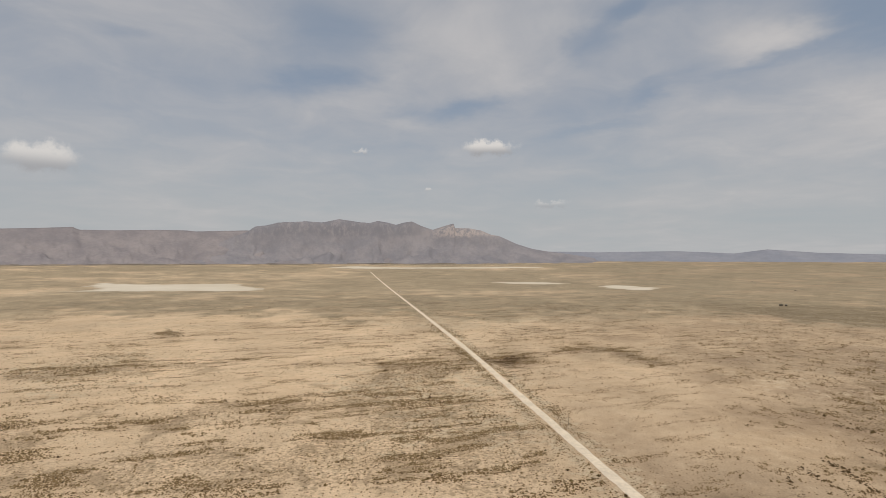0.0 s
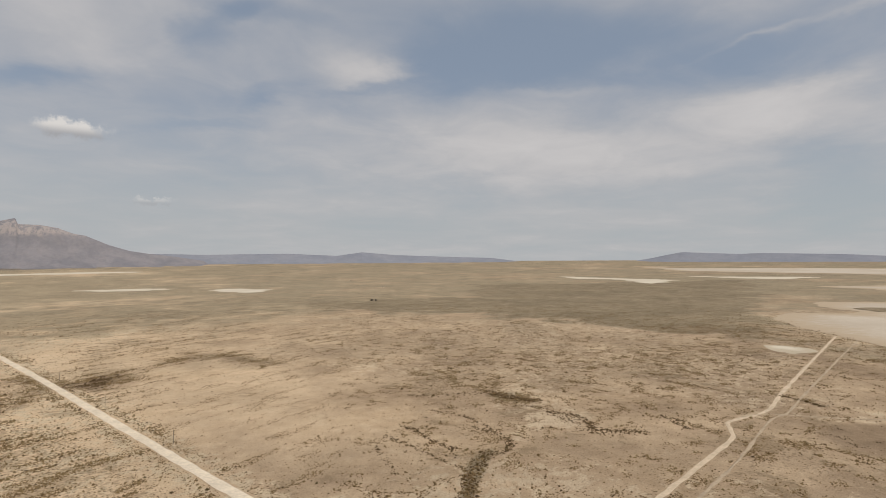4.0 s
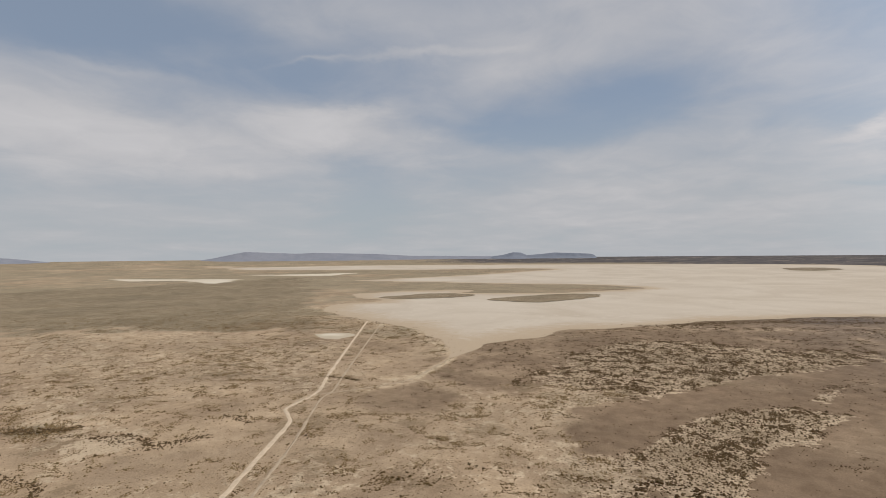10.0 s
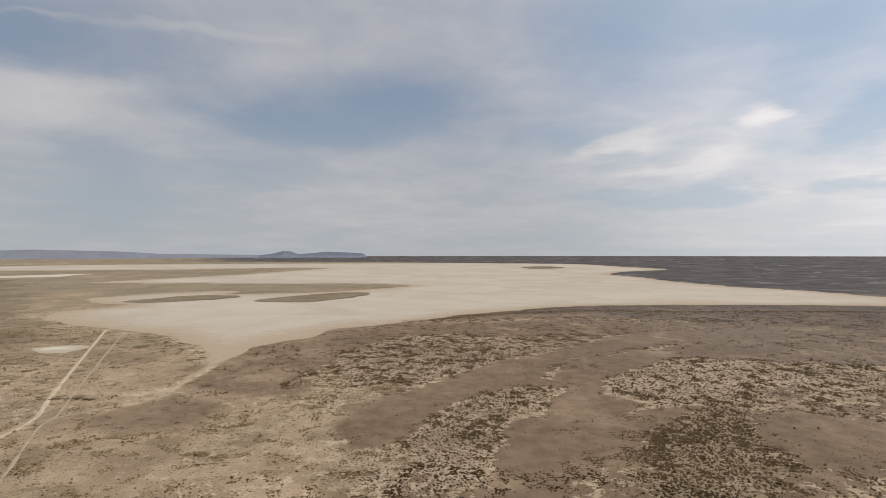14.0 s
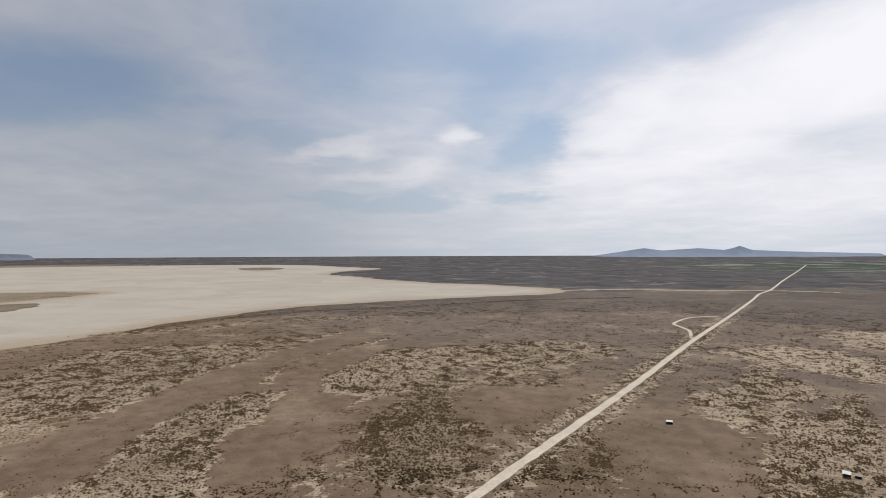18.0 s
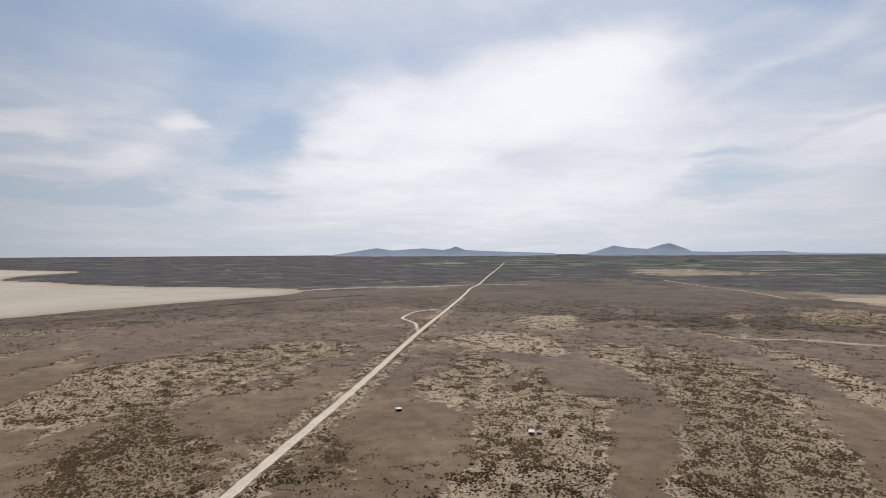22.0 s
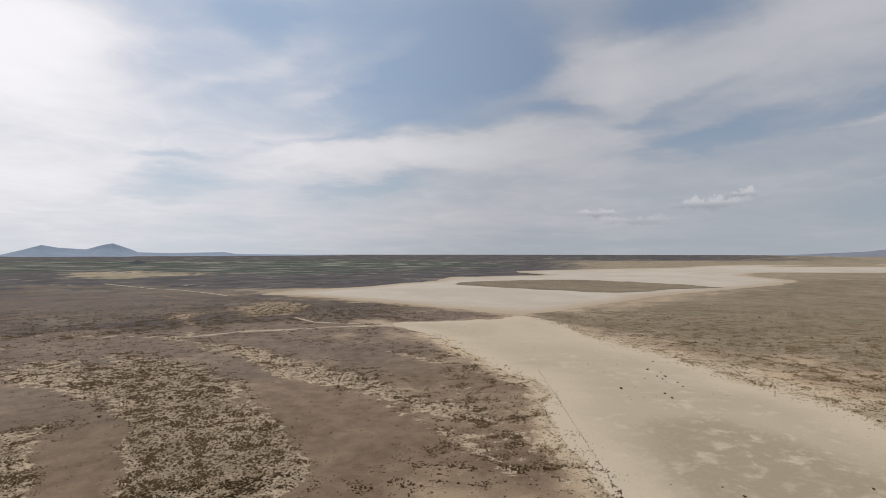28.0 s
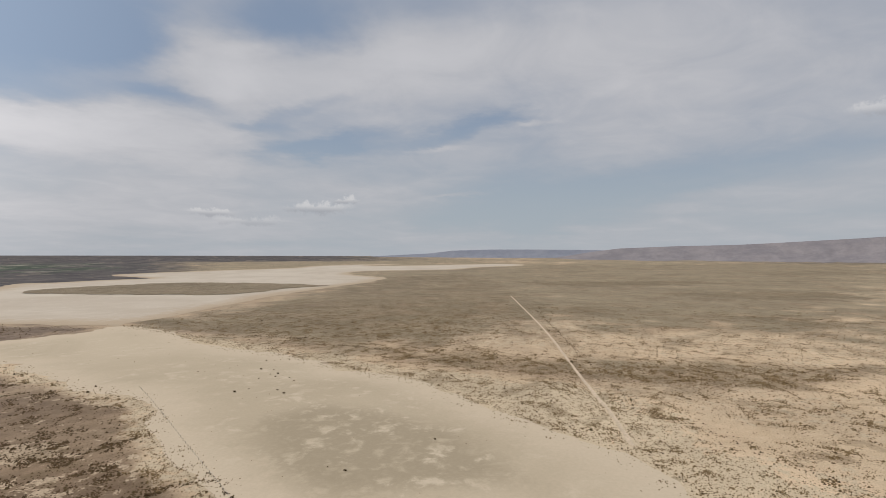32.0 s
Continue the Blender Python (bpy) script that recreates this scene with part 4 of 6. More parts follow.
def land_cover(x, y):
    """Land cover at plan points: (crust, pale sand, brush) and (dark scrub, dry grass, fields), each 0 to 1."""
    r = np.hypot(x, y)
    az = np.degrees(np.arctan2(-x, y)) % 360
    warp = (fractal(x, y, 300, 4, 2) - 0.5) * 2
    ragged = (fractal(x, y, 45, 4, 8) - 0.5) * 2
    streaks = fractal(x, y, 130, 4, 31)
    got = {
        "crust": np.interp(az, [0, 60, 100, 165, 185, 245, 262, 290, 340, 352, 360], [0.02, 0.02, 0.38, 0.40, 0.85, 0.85, 0.6, 0.48, 0.40, 0.18, 0.02]),
        "pale": 0.10 + np.clip((fractal(x, y, 160, 4, 51) - 0.5) * 2.0, 0, 0.4),
        "brush": 0.30 + 0.5 * np.clip((streaks - 0.45) * 2.5, 0, 1),
        "scrub": np.clip((r - 1350 - 250 * warp) / 350, 0, 1) * np.interp(az, [0, 110, 120, 138, 212, 236, 250, 262, 275, 360], [0, 0, 0.1, 1, 1, 1, 0.7, 0.2, 0, 0]),
        "grass": np.clip((r - 350) / 1500, 0, 1) * (0.75 + 0.6 * warp),
        "field": np.zeros(len(x)),
    }
    got["scrub"] = np.maximum(got["scrub"], np.clip((r - 3600) / 500, 0, 1) * np.interp(az, [0, 60, 100, 125, 190, 265, 285, 340, 360], [0.6, 0.5, 0.25, 1, 1, 1, 0.1, 0.12, 0.6]))
    swing = np.clip(r * 0.035, 6, 70)
    wx = x + swing * ((fractal(x, y, 70, 3, 61) - 0.5) * 1.3 + (fractal(x, y, 18, 3, 71) - 0.5) * 0.7)
    wy = y + swing * ((fractal(x, y, 70, 3, 66) - 0.5) * 1.3 + (fractal(x, y, 18, 3, 76) - 0.5) * 0.7)
    for outline, width, soft, amounts in AREAS:
        soft = soft * (1.3 if width else 2.6)
        ox, oy = [p[0] for p in outline], [p[1] for p in outline]
        pad = width + soft * 2.5 + 60
        near = np.nonzero((x > min(ox) - pad) & (x < max(ox) + pad) & (y > min(oy) - pad) & (y < max(oy) + pad))[0]
        if not len(near):
            continue
        px, py = (x[near], y[near]) if width else (wx[near], wy[near])
        if width:
            d = width / 2 - line_distance(px, py, outline)
        else:
            d = inside_distance(px, py, outline)
        k = np.clip(0.5 + (d + ragged[near] * soft * 1.1) / soft, 0, 1)
        for key, value in amounts.items():
            got[key][near] = got[key][near] * (1 - k) + value * k
    verge = line_distance(x, y, ROAD)
    flank = np.clip(1 - np.abs(verge - 9) / 13, 0, 1)
    got["pale"] = np.maximum(got["pale"], 0.66 * flank * (r < 1200))
    got["brush"] = np.maximum(got["brush"], 0.7 * flank * np.clip(1.5 - r / 700, 0, 1))
    return np.stack([got[k] for k in AREA_KEYS[:3]], 1), np.stack([got[k] for k in AREA_KEYS[3:]], 1)

# ---- materials ----
def material(name, rough=0.9):
    m = bpy.data.materials.new(name)
    m.use_nodes = True
    s = Tree(m.node_tree)
    shader = s.n("ShaderNodeBsdfPrincipled")
    shader.inputs["Roughness"].default_value = rough
    shader.inputs["Specular IOR Level"].default_value = 0.15
    s.put(s.n("ShaderNodeOutputMaterial"), Surface=shader.outputs[0])
    return m, s, shader


def plain(name, colour, vary=0.12, rough=0.85, scale=3.0, metal=0.0):
    """A coloured surface with grain and blotches."""
    m, s, shader = material(name, rough)
    place = s.n("ShaderNodeTexCoord").outputs["Object"]
    grain = s.noise(place, scale, 6.0, 0.65)
    blotch = s.noise(place, scale * 0.17, 3.0, 0.5)
    f = s.math("ADD", s.math("MULTIPLY", grain, 0.6), s.math("MULTIPLY", blotch, 0.4))
    dark = tuple(c * (1 - 2.2 * vary) for c in colour)
    light = tuple(min(1.0, c * (1 + 2.2 * vary)) for c in colour)
    s.put(shader, **{"Base Color": s.mix(s.ramp(f, 0.3, 0.7), dark, light), "Metallic": metal})
    return m


def ground_material():
    """Desert soil: pale sand, a darker flat crust, dry grass and far scrub, as the land cover says."""
    m, s, shader = material("desert_soil", 0.95)
    place = s.n("ShaderNodeNewGeometry").outputs["Position"]
    cover = s.put(s.n("ShaderNodeSeparateColor"), i0=s.n("ShaderNodeAttribute", attr="cover").outputs["Color"])
    more = s.put(s.n("ShaderNodeSeparateColor"), i0=s.n("ShaderNodeAttribute", attr="cover_far").outputs["Color"])
    crust, pale, brush = cover.outputs[0], cover.outputs[1], cover.outputs[2]
    scrub, grass, field = more.outputs[0], more.outputs[1], more.outputs[2]
    fine = s.noise(place, 1.3, 5.0, 0.7)
    mid = s.noise(place, 0.09, 5.0, 0.6)
    wide = s.noise(place, 0.012, 4.0, 0.55)
    vast = s.noise(place, 0.0025, 4.0, 0.6)
    sand = s.mix(s.ramp(wide, 0.3, 0.7), (0.54, 0.398, 0.257), (0.615, 0.462, 0.308))
    sand = s.mix(s.math("MULTIPLY", s.ramp(mid, 0.42, 0.72), 0.45), sand, (0.69, 0.537, 0.373))
    sand = s.mix(s.math("MULTIPLY", s.ramp(vast, 0.5, 0.75), 0.5), sand, (0.385, 0.305, 0.207))
    patchy = s.noise(place, 0.125, 9.0, 0.72, 0.4)
    broken = s.math("MULTIPLY", s.math("SUBTRACT", patchy, 0.5), 3.0)
    uneven = s.math("MULTIPLY_ADD", s.math("SUBTRACT", s.noise(place, 0.014, 7.0, 0.6), 0.5), 1.8, 1.0)
    edge = s.math("MULTIPLY", crust, uneven)
    # the crust turns from warm brown in the east to a greyer brown in the south
    south = s.ramp(s.put(s.n("ShaderNodeSeparateXYZ"), i0=place).outputs[1], -200.0, -560.0)
    crust_dark = s.mix(south, (0.174, 0.119, 0.075), (0.163, 0.119, 0.088))
    crust_light = s.mix(south, (0.226, 0.158, 0.102), (0.213, 0.158, 0.118))
    soil = s.mix(s.ramp(edge, 0.0, 0.95), sand, s.mix(s.ramp(mid, 0.35, 0.65), crust_dark, crust_light))
    edge = s.math("ADD", pale, broken)
    bright = s.mix(s.ramp(crust, 0.1, 0.65), (0.52, 0.415, 0.285), s.mix(fine, (0.41, 0.313, 0.213), (0.52, 0.405, 0.283)))
    soil = s.mix(s.ramp(edge, 0.46, 0.57), soil, bright)
    edge = s.math("ADD", grass, s.math("MULTIPLY", s.math("SUBTRACT", wide, 0.5), 1.2))
    soil = s.mix(s.math("MULTIPLY", s.ramp(edge, 0.25, 0.85), 0.8), soil, s.mix(mid, (0.222, 0.183, 0.120), (0.312, 0.257, 0.172)))
    # clumps of brush too far off to stand as shapes
    flat = s.put(s.n("ShaderNodeMapping"), Vector=place, Scale=(1, 1, 0)).outputs[0]
    clump = s.noise(flat, 0.40, 6.0, 0.7, 0.5)
    level = s.math("SUBTRACT", 0.79, s.math("MULTIPLY", brush, 0.36))
    spots = s.ramp(s.math("SUBTRACT", clump, level), 0.0, 0.035)
    soil = s.mix(s.math("MULTIPLY", spots, 0.42), soil, (0.125, 0.083, 0.045))
    # stands of brush and bare streaks, broad enough to tell apart far off
    bands = s.noise(flat, 0.027, 9.0, 0.74, 0.4)
    level = s.math("SUBTRACT", 0.635, s.math("MULTIPLY", brush, 0.15))
    stands = s.ramp(s.math("SUBTRACT", bands, level), 0.0, 0.05)
    soil = s.mix(s.math("MULTIPLY", stands, 0.38), soil, (0.150, 0.108, 0.060))
    bare = s.math("MULTIPLY", s.ramp(s.math("SUBTRACT", 0.43, bands), 0.0, 0.05), s.ramp(crust, 0.7, 0.3))
    soil = s.mix(s.math("MULTIPLY", bare, 0.38), soil, (0.60, 0.465, 0.315))
    # single small tufts
    cell = s.n("ShaderNodeTexVoronoi")
    s.put(cell, Vector=flat, Scale=0.52)
    seed = s.put(s.n("ShaderNodeSeparateColor"), i0=cell.outputs["Color"]).outputs[0]
    room = s.math("MULTIPLY", s.math("SUBTRACT", s.math("MULTIPLY_ADD", brush, 0.55, 0.12), s.math("MULTIPLY", seed, 0.8)), 0.7)
    speck = s.ramp(s.math("SUBTRACT", room, cell.outputs["Distance"]), -0.03, 0.08)
    soil = s.mix(s.math("MULTIPLY", speck, 0.75), soil, (0.105, 0.070, 0.036))
    far_dark = s.mix(s.ramp(s.noise(flat, 0.009, 8.0, 0.7, 0.4), 0.33, 0.62), (0.058, 0.052, 0.054), (0.118, 0.102, 0.095))
    far_dark = s.mix(s.math("MULTIPLY", s.ramp(s.noise(flat, 0.006, 9.0, 0.72, 0.8), 0.555, 0.62), 0.75), far_dark, (0.25, 0.205, 0.165))
    edge = s.math("ADD", scrub, s.math("MULTIPLY", s.math("SUBTRACT", wide, 0.5), 0.5))
    soil = s.mix(s.ramp(edge, 0.3, 0.7), soil, far_dark)
    crops = s.put(s.n("ShaderNodeMapping"), Vector=place, Rotation=(0, 0, radians(8)), Scale=(0.35, 1.6, 0)).outputs[0]
    strips = s.noise(crops, 0.010, 3.0, 0.5)
    farm = s.mix(s.ramp(strips, 0.53, 0.59), (0.050, 0.072, 0.046), (0.30, 0.275, 0.215))
    soil = s.mix(s.math("MULTIPLY", field, s.ramp(s.noise(crops, 0.004, 2.0, 0.5), 0.38, 0.5)), soil, farm)
    tint = s.math("MULTIPLY_ADD", s.math("SUBTRACT", fine, 0.5), 1.4, 1.0)
    broad = s.math("MULTIPLY_ADD", s.math("SUBTRACT", s.noise(flat, 0.007, 9.0, 0.72, 0.5), 0.5), 1.1, 1.0)
    tint = s.math("MULTIPLY", tint, broad)
    soil = s.put(s.n("ShaderNodeVectorMath", op="MULTIPLY"), i0=soil, i1=tint).outputs[0]
    s.put(shader, **{"Base Color": soil})
    bump = s.put(s.n("ShaderNodeBump"), Height=s.math("ADD", fine, s.math("MULTIPLY", mid, 3.0)), Strength=0.5, Distance=0.5)
    s.put(shader, Normal=bump.outputs[0])
    return m


def salt_material(name, shore, a, b, stain, amount):
    """A dry lake bed: sandy at the shore, salt or mud inside, with blown streaks and dried patches."""
    m, s, shader = material(name, 0.85)
    place = s.put(s.n("ShaderNodeMapping"), Vector=s.n("ShaderNodeNewGeometry").outputs["Position"], Scale=(1, 1, 0)).outputs[0]
    inner = s.put(s.n("ShaderNodeSeparateColor"), i0=s.n("ShaderNodeAttribute", attr="inner").outputs["Color"])
    inner, wet = inner.outputs[0], inner.outputs[1]
    wide, mid, fine = s.noise(place, 0.005, 6.0, 0.58, 0.8), s.noise(place, 0.075, 7.0, 0.64, 0.3), s.noise(place, 0.5, 5.0, 0.65)
    colour = s.mix(s.ramp(wide, 0.32, 0.68), a, b)
    gate = s.ramp(s.noise(place, 0.022, 4.0, 0.6, 0.5), 0.44, 0.60)
    colour = s.mix(s.math("MULTIPLY", s.math("MULTIPLY", s.ramp(mid, 0.47, 0.66), gate), amount), colour, stain)
    damp = s.ramp(s.math("MULTIPLY_ADD", s.math("SUBTRACT", mid, 0.5), 1.6, wet), 0.25, 0.95)
    colour = s.mix(s.math("MULTIPLY", damp, s.ramp(mid, 0.66, 0.46, 0.0, 0.8)), colour, (0.33, 0.268, 0.182))
    edge = s.math("MULTIPLY_ADD", s.math("SUBTRACT", mid, 0.5), 0.8, inner)
    colour = s.mix(s.ramp(edge, 0.1, 0.75), shore, colour)
    tint = s.math("MULTIPLY_ADD", s.math("SUBTRACT", fine, 0.5), 0.22, 1.0)
    colour = s.put(s.n("ShaderNodeVectorMath", op="MULTIPLY"), i0=colour, i1=tint).outputs[0]
    s.put(shader, **{"Base Color": colour})
    return m


SOIL = ground_material()
SALT = salt_material("salt_crust", (0.46, 0.36, 0.253), (0.49, 0.412, 0.322), (0.565, 0.490, 0.397), (0.61, 0.54, 0.452), 0.4)
PAN = salt_material("dry_mud", (0.56, 0.458, 0.333), (0.45, 0.367, 0.258), (0.53, 0.436, 0.314), (0.58, 0.482, 0.356), 0.8)
WHITE_PAN = salt_material("white_pan", (0.50, 0.42, 0.31), (0.60, 0.525, 0.41), (0.66, 0.59, 0.48), (0.55, 0.47, 0.36), 0.4)
CALICHE = plain("caliche_gravel", (0.69, 0.59, 0.46), 0.08, 0.95, 0.6)
WHEELTRACK = plain("packed_sand", (0.57, 0.455, 0.33), 0.10, 0.95, 0.5)


def hill_material(name, dark, light, cliff=None, scale=0.006):
    """Bare rock and scree of far hills, with any haze in the tones given."""
    m, s, shader = material(name, 0.95)
    place = s.n("ShaderNodeNewGeometry").outputs["Position"]
    wide, fine = s.noise(place, scale, 5.0, 0.6), s.noise(place, scale * 9, 5.0, 0.7)
    f = s.math("ADD", s.math("MULTIPLY", wide, 0.7), s.math("MULTIPLY", fine, 0.3))
    colour = s.mix(s.ramp(f, 0.36, 0.64), dark, light)
    furrow = s.put(s.n("ShaderNodeMapping"), Vector=place, Scale=(1, 1, 0.2)).outputs[0]
    furrow = s.math("MULTIPLY_ADD", s.math("SUBTRACT", s.noise(furrow, scale * 3, 6.0, 0.65, 0.4), 0.5), 0.3, 1.0)
    colour = s.put(s.n("ShaderNodeVectorMath", op="MULTIPLY"), i0=colour, i1=furrow).outputs[0]
    if cliff:
        tall = s.put(s.n("ShaderNodeMapping"), Vector=place, Scale=(1, 1, 0.12)).outputs[0]
        z = s.put(s.n("ShaderNodeSeparateXYZ"), i0=place).outputs[2]
        band = s.math("ADD", z, s.math("MULTIPLY", s.math("SUBTRACT", s.noise(place, 0.008), 0.5), 90.0))
        wall = s.math("MULTIPLY", s.ramp(band, 250.0, 292.0), s.ramp(s.noise(tall, 0.035, 5.0, 0.7), 0.38, 0.58))
        wall = s.math("MULTIPLY", wall, s.ramp(band, 415.0, 385.0))
        # sunlight painted on: the cliff band pales towards its eastern end
        side = s.put(s.n("ShaderNodeSeparateXYZ"), i0=place).outputs[0]
        colour = s.mix(wall, colour, s.mix(s.ramp(side, -350.0, 150.0), (0.19, 0.186, 0.205), cliff))
    s.put(shader, **{"Base Color": colour})
    return m


FAINT_TRACK = plain("faint_wheel_marks", (0.42, 0.33, 0.235), 0.1, 0.95, 0.5)
# distance haze is mixed into these rock colours: paler, greyer, less contrast
HAZED_RANGE_ROCK = hill_material("hazed_mauve_scree", (0.21, 0.193, 0.203), (0.275, 0.248, 0.25))
HAZED_CLIFF_ROCK = hill_material("hazed_cliff_rock", (0.20, 0.194, 0.212), (0.262, 0.245, 0.255), (0.37, 0.325, 0.308))
# farther hills: the blue-grey of the haze is painted as base colour
HAZE_TINT_HILL = hill_material("haze_tint_hill", (0.225, 0.237, 0.278), (0.262, 0.27, 0.305))
HAZED_FAR_HILL = hill_material("hazed_far_hill", (0.19, 0.212, 0.258), (0.225, 0.243, 0.285))
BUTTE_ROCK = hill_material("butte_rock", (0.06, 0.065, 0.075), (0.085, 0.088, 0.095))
# blue from distance haze, held in the base colour
HAZE_BLUE_HILL = hill_material("haze_blue_hill", (0.285, 0.335, 0.41), (0.325, 0.375, 0.45))


def shrub_material(name, tones):
    """Dry desert brush, each plant a little different."""
    m, s, shader = material(name, 0.9)
    pick = s.n("ShaderNodeNewGeometry").outputs["Random Per Island"]
    grain = s.noise(s.n("ShaderNodeNewGeometry").outputs["Position"], 3.0, 4.0, 0.7)
    colour = s.mix(s.ramp(pick, 0.0, 0.6), tones[0], tones[1])
    colour = s.mix(s.ramp(pick, 0.7, 1.0), colour, tones[2])
    tint = s.math("MULTIPLY_ADD", s.math("SUBTRACT", grain, 0.5), 1.1, 1.0)
    s.put(shader, **{"Base Color": s.put(s.n("ShaderNodeVectorMath", op="MULTIPLY"), i0=colour, i1=tint).outputs[0]})
    return m


TUFT = shrub_material("dry_tufts", ((0.120, 0.075, 0.034), (0.195, 0.130, 0.064), (0.155, 0.110, 0.050)))
BRUSH = shrub_material("dry_brush", ((0.052, 0.031, 0.013), (0.094, 0.058, 0.026), (0.080, 0.055, 0.024)))
LEAF = shrub_material("bush_leaf", ((0.062, 0.040, 0.015), (0.092, 0.060, 0.024), (0.105, 0.072, 0.030)))
WOOD = plain("weathered_wood", (0.16, 0.125, 0.095), 0.2, 0.9, 6.0)
WHITE_TIN = plain("white_sheet_metal", (0.86, 0.83, 0.78), 0.06, 0.85, 2.0, 0.0)
DARK_BOARD = plain("dark_boards", (0.07, 0.06, 0.052), 0.2, 0.9, 4.0)
GREY_TIN = plain("grey_sheet_metal", (0.40, 0.36, 0.31), 0.14, 0.85, 2.0, 0.0)
STEEL = plain("galvanised_steel", (0.38, 0.37, 0.35), 0.1, 0.5, 8.0, 0.7)
SCRAP = plain("rusty_scrap", (0.13, 0.075, 0.05), 0.3, 0.8, 4.0, 0.3)

# ---- the ground ----
from mathutils.geometry import delaunay_2d_cdt


def from_arrays(name, points, faces, mats, smooth=True):
    me = bpy.data.meshes.new(name)
    me.from_pydata(points, [], faces)
    for m in mats:
        me.materials.append(m)
    me.polygons.foreach_set("use_smooth", [smooth] * len(me.polygons))
    me.update()
    return me


COVER_GRID = []


def build_ground():
    rings, spokes = 260, 1400
    r = np.concatenate([[0.5], np.geomspace(25, 4900, rings)])
    a = np.arange(spokes) * (2 * math.pi / spokes)
    rr, aa = np.meshgrid(r, a, indexing="ij")
    x, y = (-rr * np.sin(aa)).ravel(), (rr * np.cos(aa)).ravel()
    z = rise(rr.ravel())
    n = len(r)
    i = np.arange(n - 1)[:, None] * spokes
    j = np.arange(spokes)[None, :]
    k = (j + 1) % spokes
    quads = np.stack([i + j, i + k, i + spokes + k, i + spokes + j], -1).reshape(-1, 4)[:, ::-1]
    me = bpy.data.meshes.new("ground")
    me.vertices.add(len(x))
    me.vertices.foreach_set("co", np.stack([x, y, z], 1).ravel())
    me.loops.add(quads.size + spokes)
    me.loops.foreach_set("vertex_index", np.concatenate([quads.ravel(), np.arange(spokes)]))
    me.polygons.add(len(quads) + 1)
    me.polygons.foreach_set("loop_start", np.arange(len(quads) + 1) * 4)
    me.update(calc_edges=True)
    me.materials.append(SOIL)
    me.polygons.foreach_set("use_smooth", np.ones(len(quads) + 1, bool))
    one, two = land_cover(x, y)
    COVER_GRID.append((r, spokes, one))
    for key, values in (("cover", one), ("cover_far", two)):
        layer = me.color_attributes.new(key, "FLOAT_COLOR", "POINT")
        layer.data.foreach_set("color", np.concatenate([values, np.ones((len(x), 1))], 1).ravel())
    return tagged(new("ground", me), "tan desert floor with dry grass and crusted sand", "ground", kind="structure")


ground = build_ground()


def wavy(outline, step, swing, size, seed):
    """The outline again, smoothed and with a worn, uneven edge."""
    out = []
    n = len(outline)
    for i in range(n):
        p0, p1, p2, p3 = (Vector(outline[(i + k) % n]) for k in (-1, 0, 1, 2))
        pieces = max(2, int((p2 - p1).length / step))
        pieces = min(pieces, 60)
        for k in range(pieces):
            t = k / pieces
            out.append(0.5 * (2 * p1 + (p2 - p0) * t + (2 * p0 - 5 * p1 + 4 * p2 - p3) * t * t + (3 * p1 - p0 - 3 * p2 + p3) * t ** 3))
    x, y = np.array([p.x for p in out]), np.array([p.y for p in out])
    scale = np.clip(np.hypot(x, y) / 900.0, 0.35, 2.5)
    x2 = x + (fractal(x, y, size, 4, seed) - 0.5) * 2 * swing * scale
    y2 = y + (fractal(x, y, size, 4, seed + 5) - 0.5) * 2 * swing * scale
    return list(zip(x2, y2))


def sheet(name, outline, lift, mat, label, category, cell=110.0, margin=90.0, holes=(), damp=()):
    """A thin level sheet that follows the lie of the land."""
    points, edges = [], []
    for loop in (outline, *holes):
        first = len(points)
        points += [Vector(p) for p in loop]
        edges += [(first + i, first + (i + 1) % len(loop)) for i in range(len(loop))]
    x, y = np.array([p.x for p in points]), np.array([p.y for p in points])
    gx, gy = np.meshgrid(np.arange(x.min(), x.max(), cell), np.arange(y.min(), y.max(), cell))
    gx, gy = gx.ravel(), gy.ravel()
    keep = inside_distance(gx, gy, [tuple(p) for p in outline]) > cell * 0.2
    points += [Vector(p) for p in zip(gx[keep], gy[keep])]
    flat, _, faces, *_ = delaunay_2d_cdt(points, edges, [], 2 if holes else 1, 0.01)
    me = from_arrays(name, [(p.x, p.y, ground_z(p.x, p.y) + lift) for p in flat], [tuple(f) for f in faces], [mat])
    px, py = np.array([p.x for p in flat]), np.array([p.y for p in flat])
    inner = np.clip(inside_distance(px, py, [tuple(p) for p in outline]) / margin, 0, 1)
    wet = np.clip(0.5 + inside_distance(px, py, damp) / 40, 0, 1) if damp else np.zeros(len(px))
    layer = me.color_attributes.new("inner", "FLOAT_COLOR", "POINT")
    layer.data.foreach_set("color", np.stack([inner, wet, inner, np.ones(len(px))], 1).ravel())
    return tagged(new(name, me), label, category, kind="structure")


sheet("salt_flat_1", wavy(FLAT_SOUTH, 9, 14, 48, 3), 0.25, SALT, "wide pale dry salt flat with blown sand along its shore", "salt flat")
sheet("salt_flat_2", wavy(FLAT_FAR, 12, 8, 60, 9), 0.25, SALT, "pale dry salt flat with a dark island of brush", "salt flat")
sheet("dry_pan_1", wavy(PAN_NEAR, 3, 26, 30, 13), 0.05, PAN, "tan mud pan with lighter dried patches", "dry pan", 9.0, 55.0, (), DAMP)
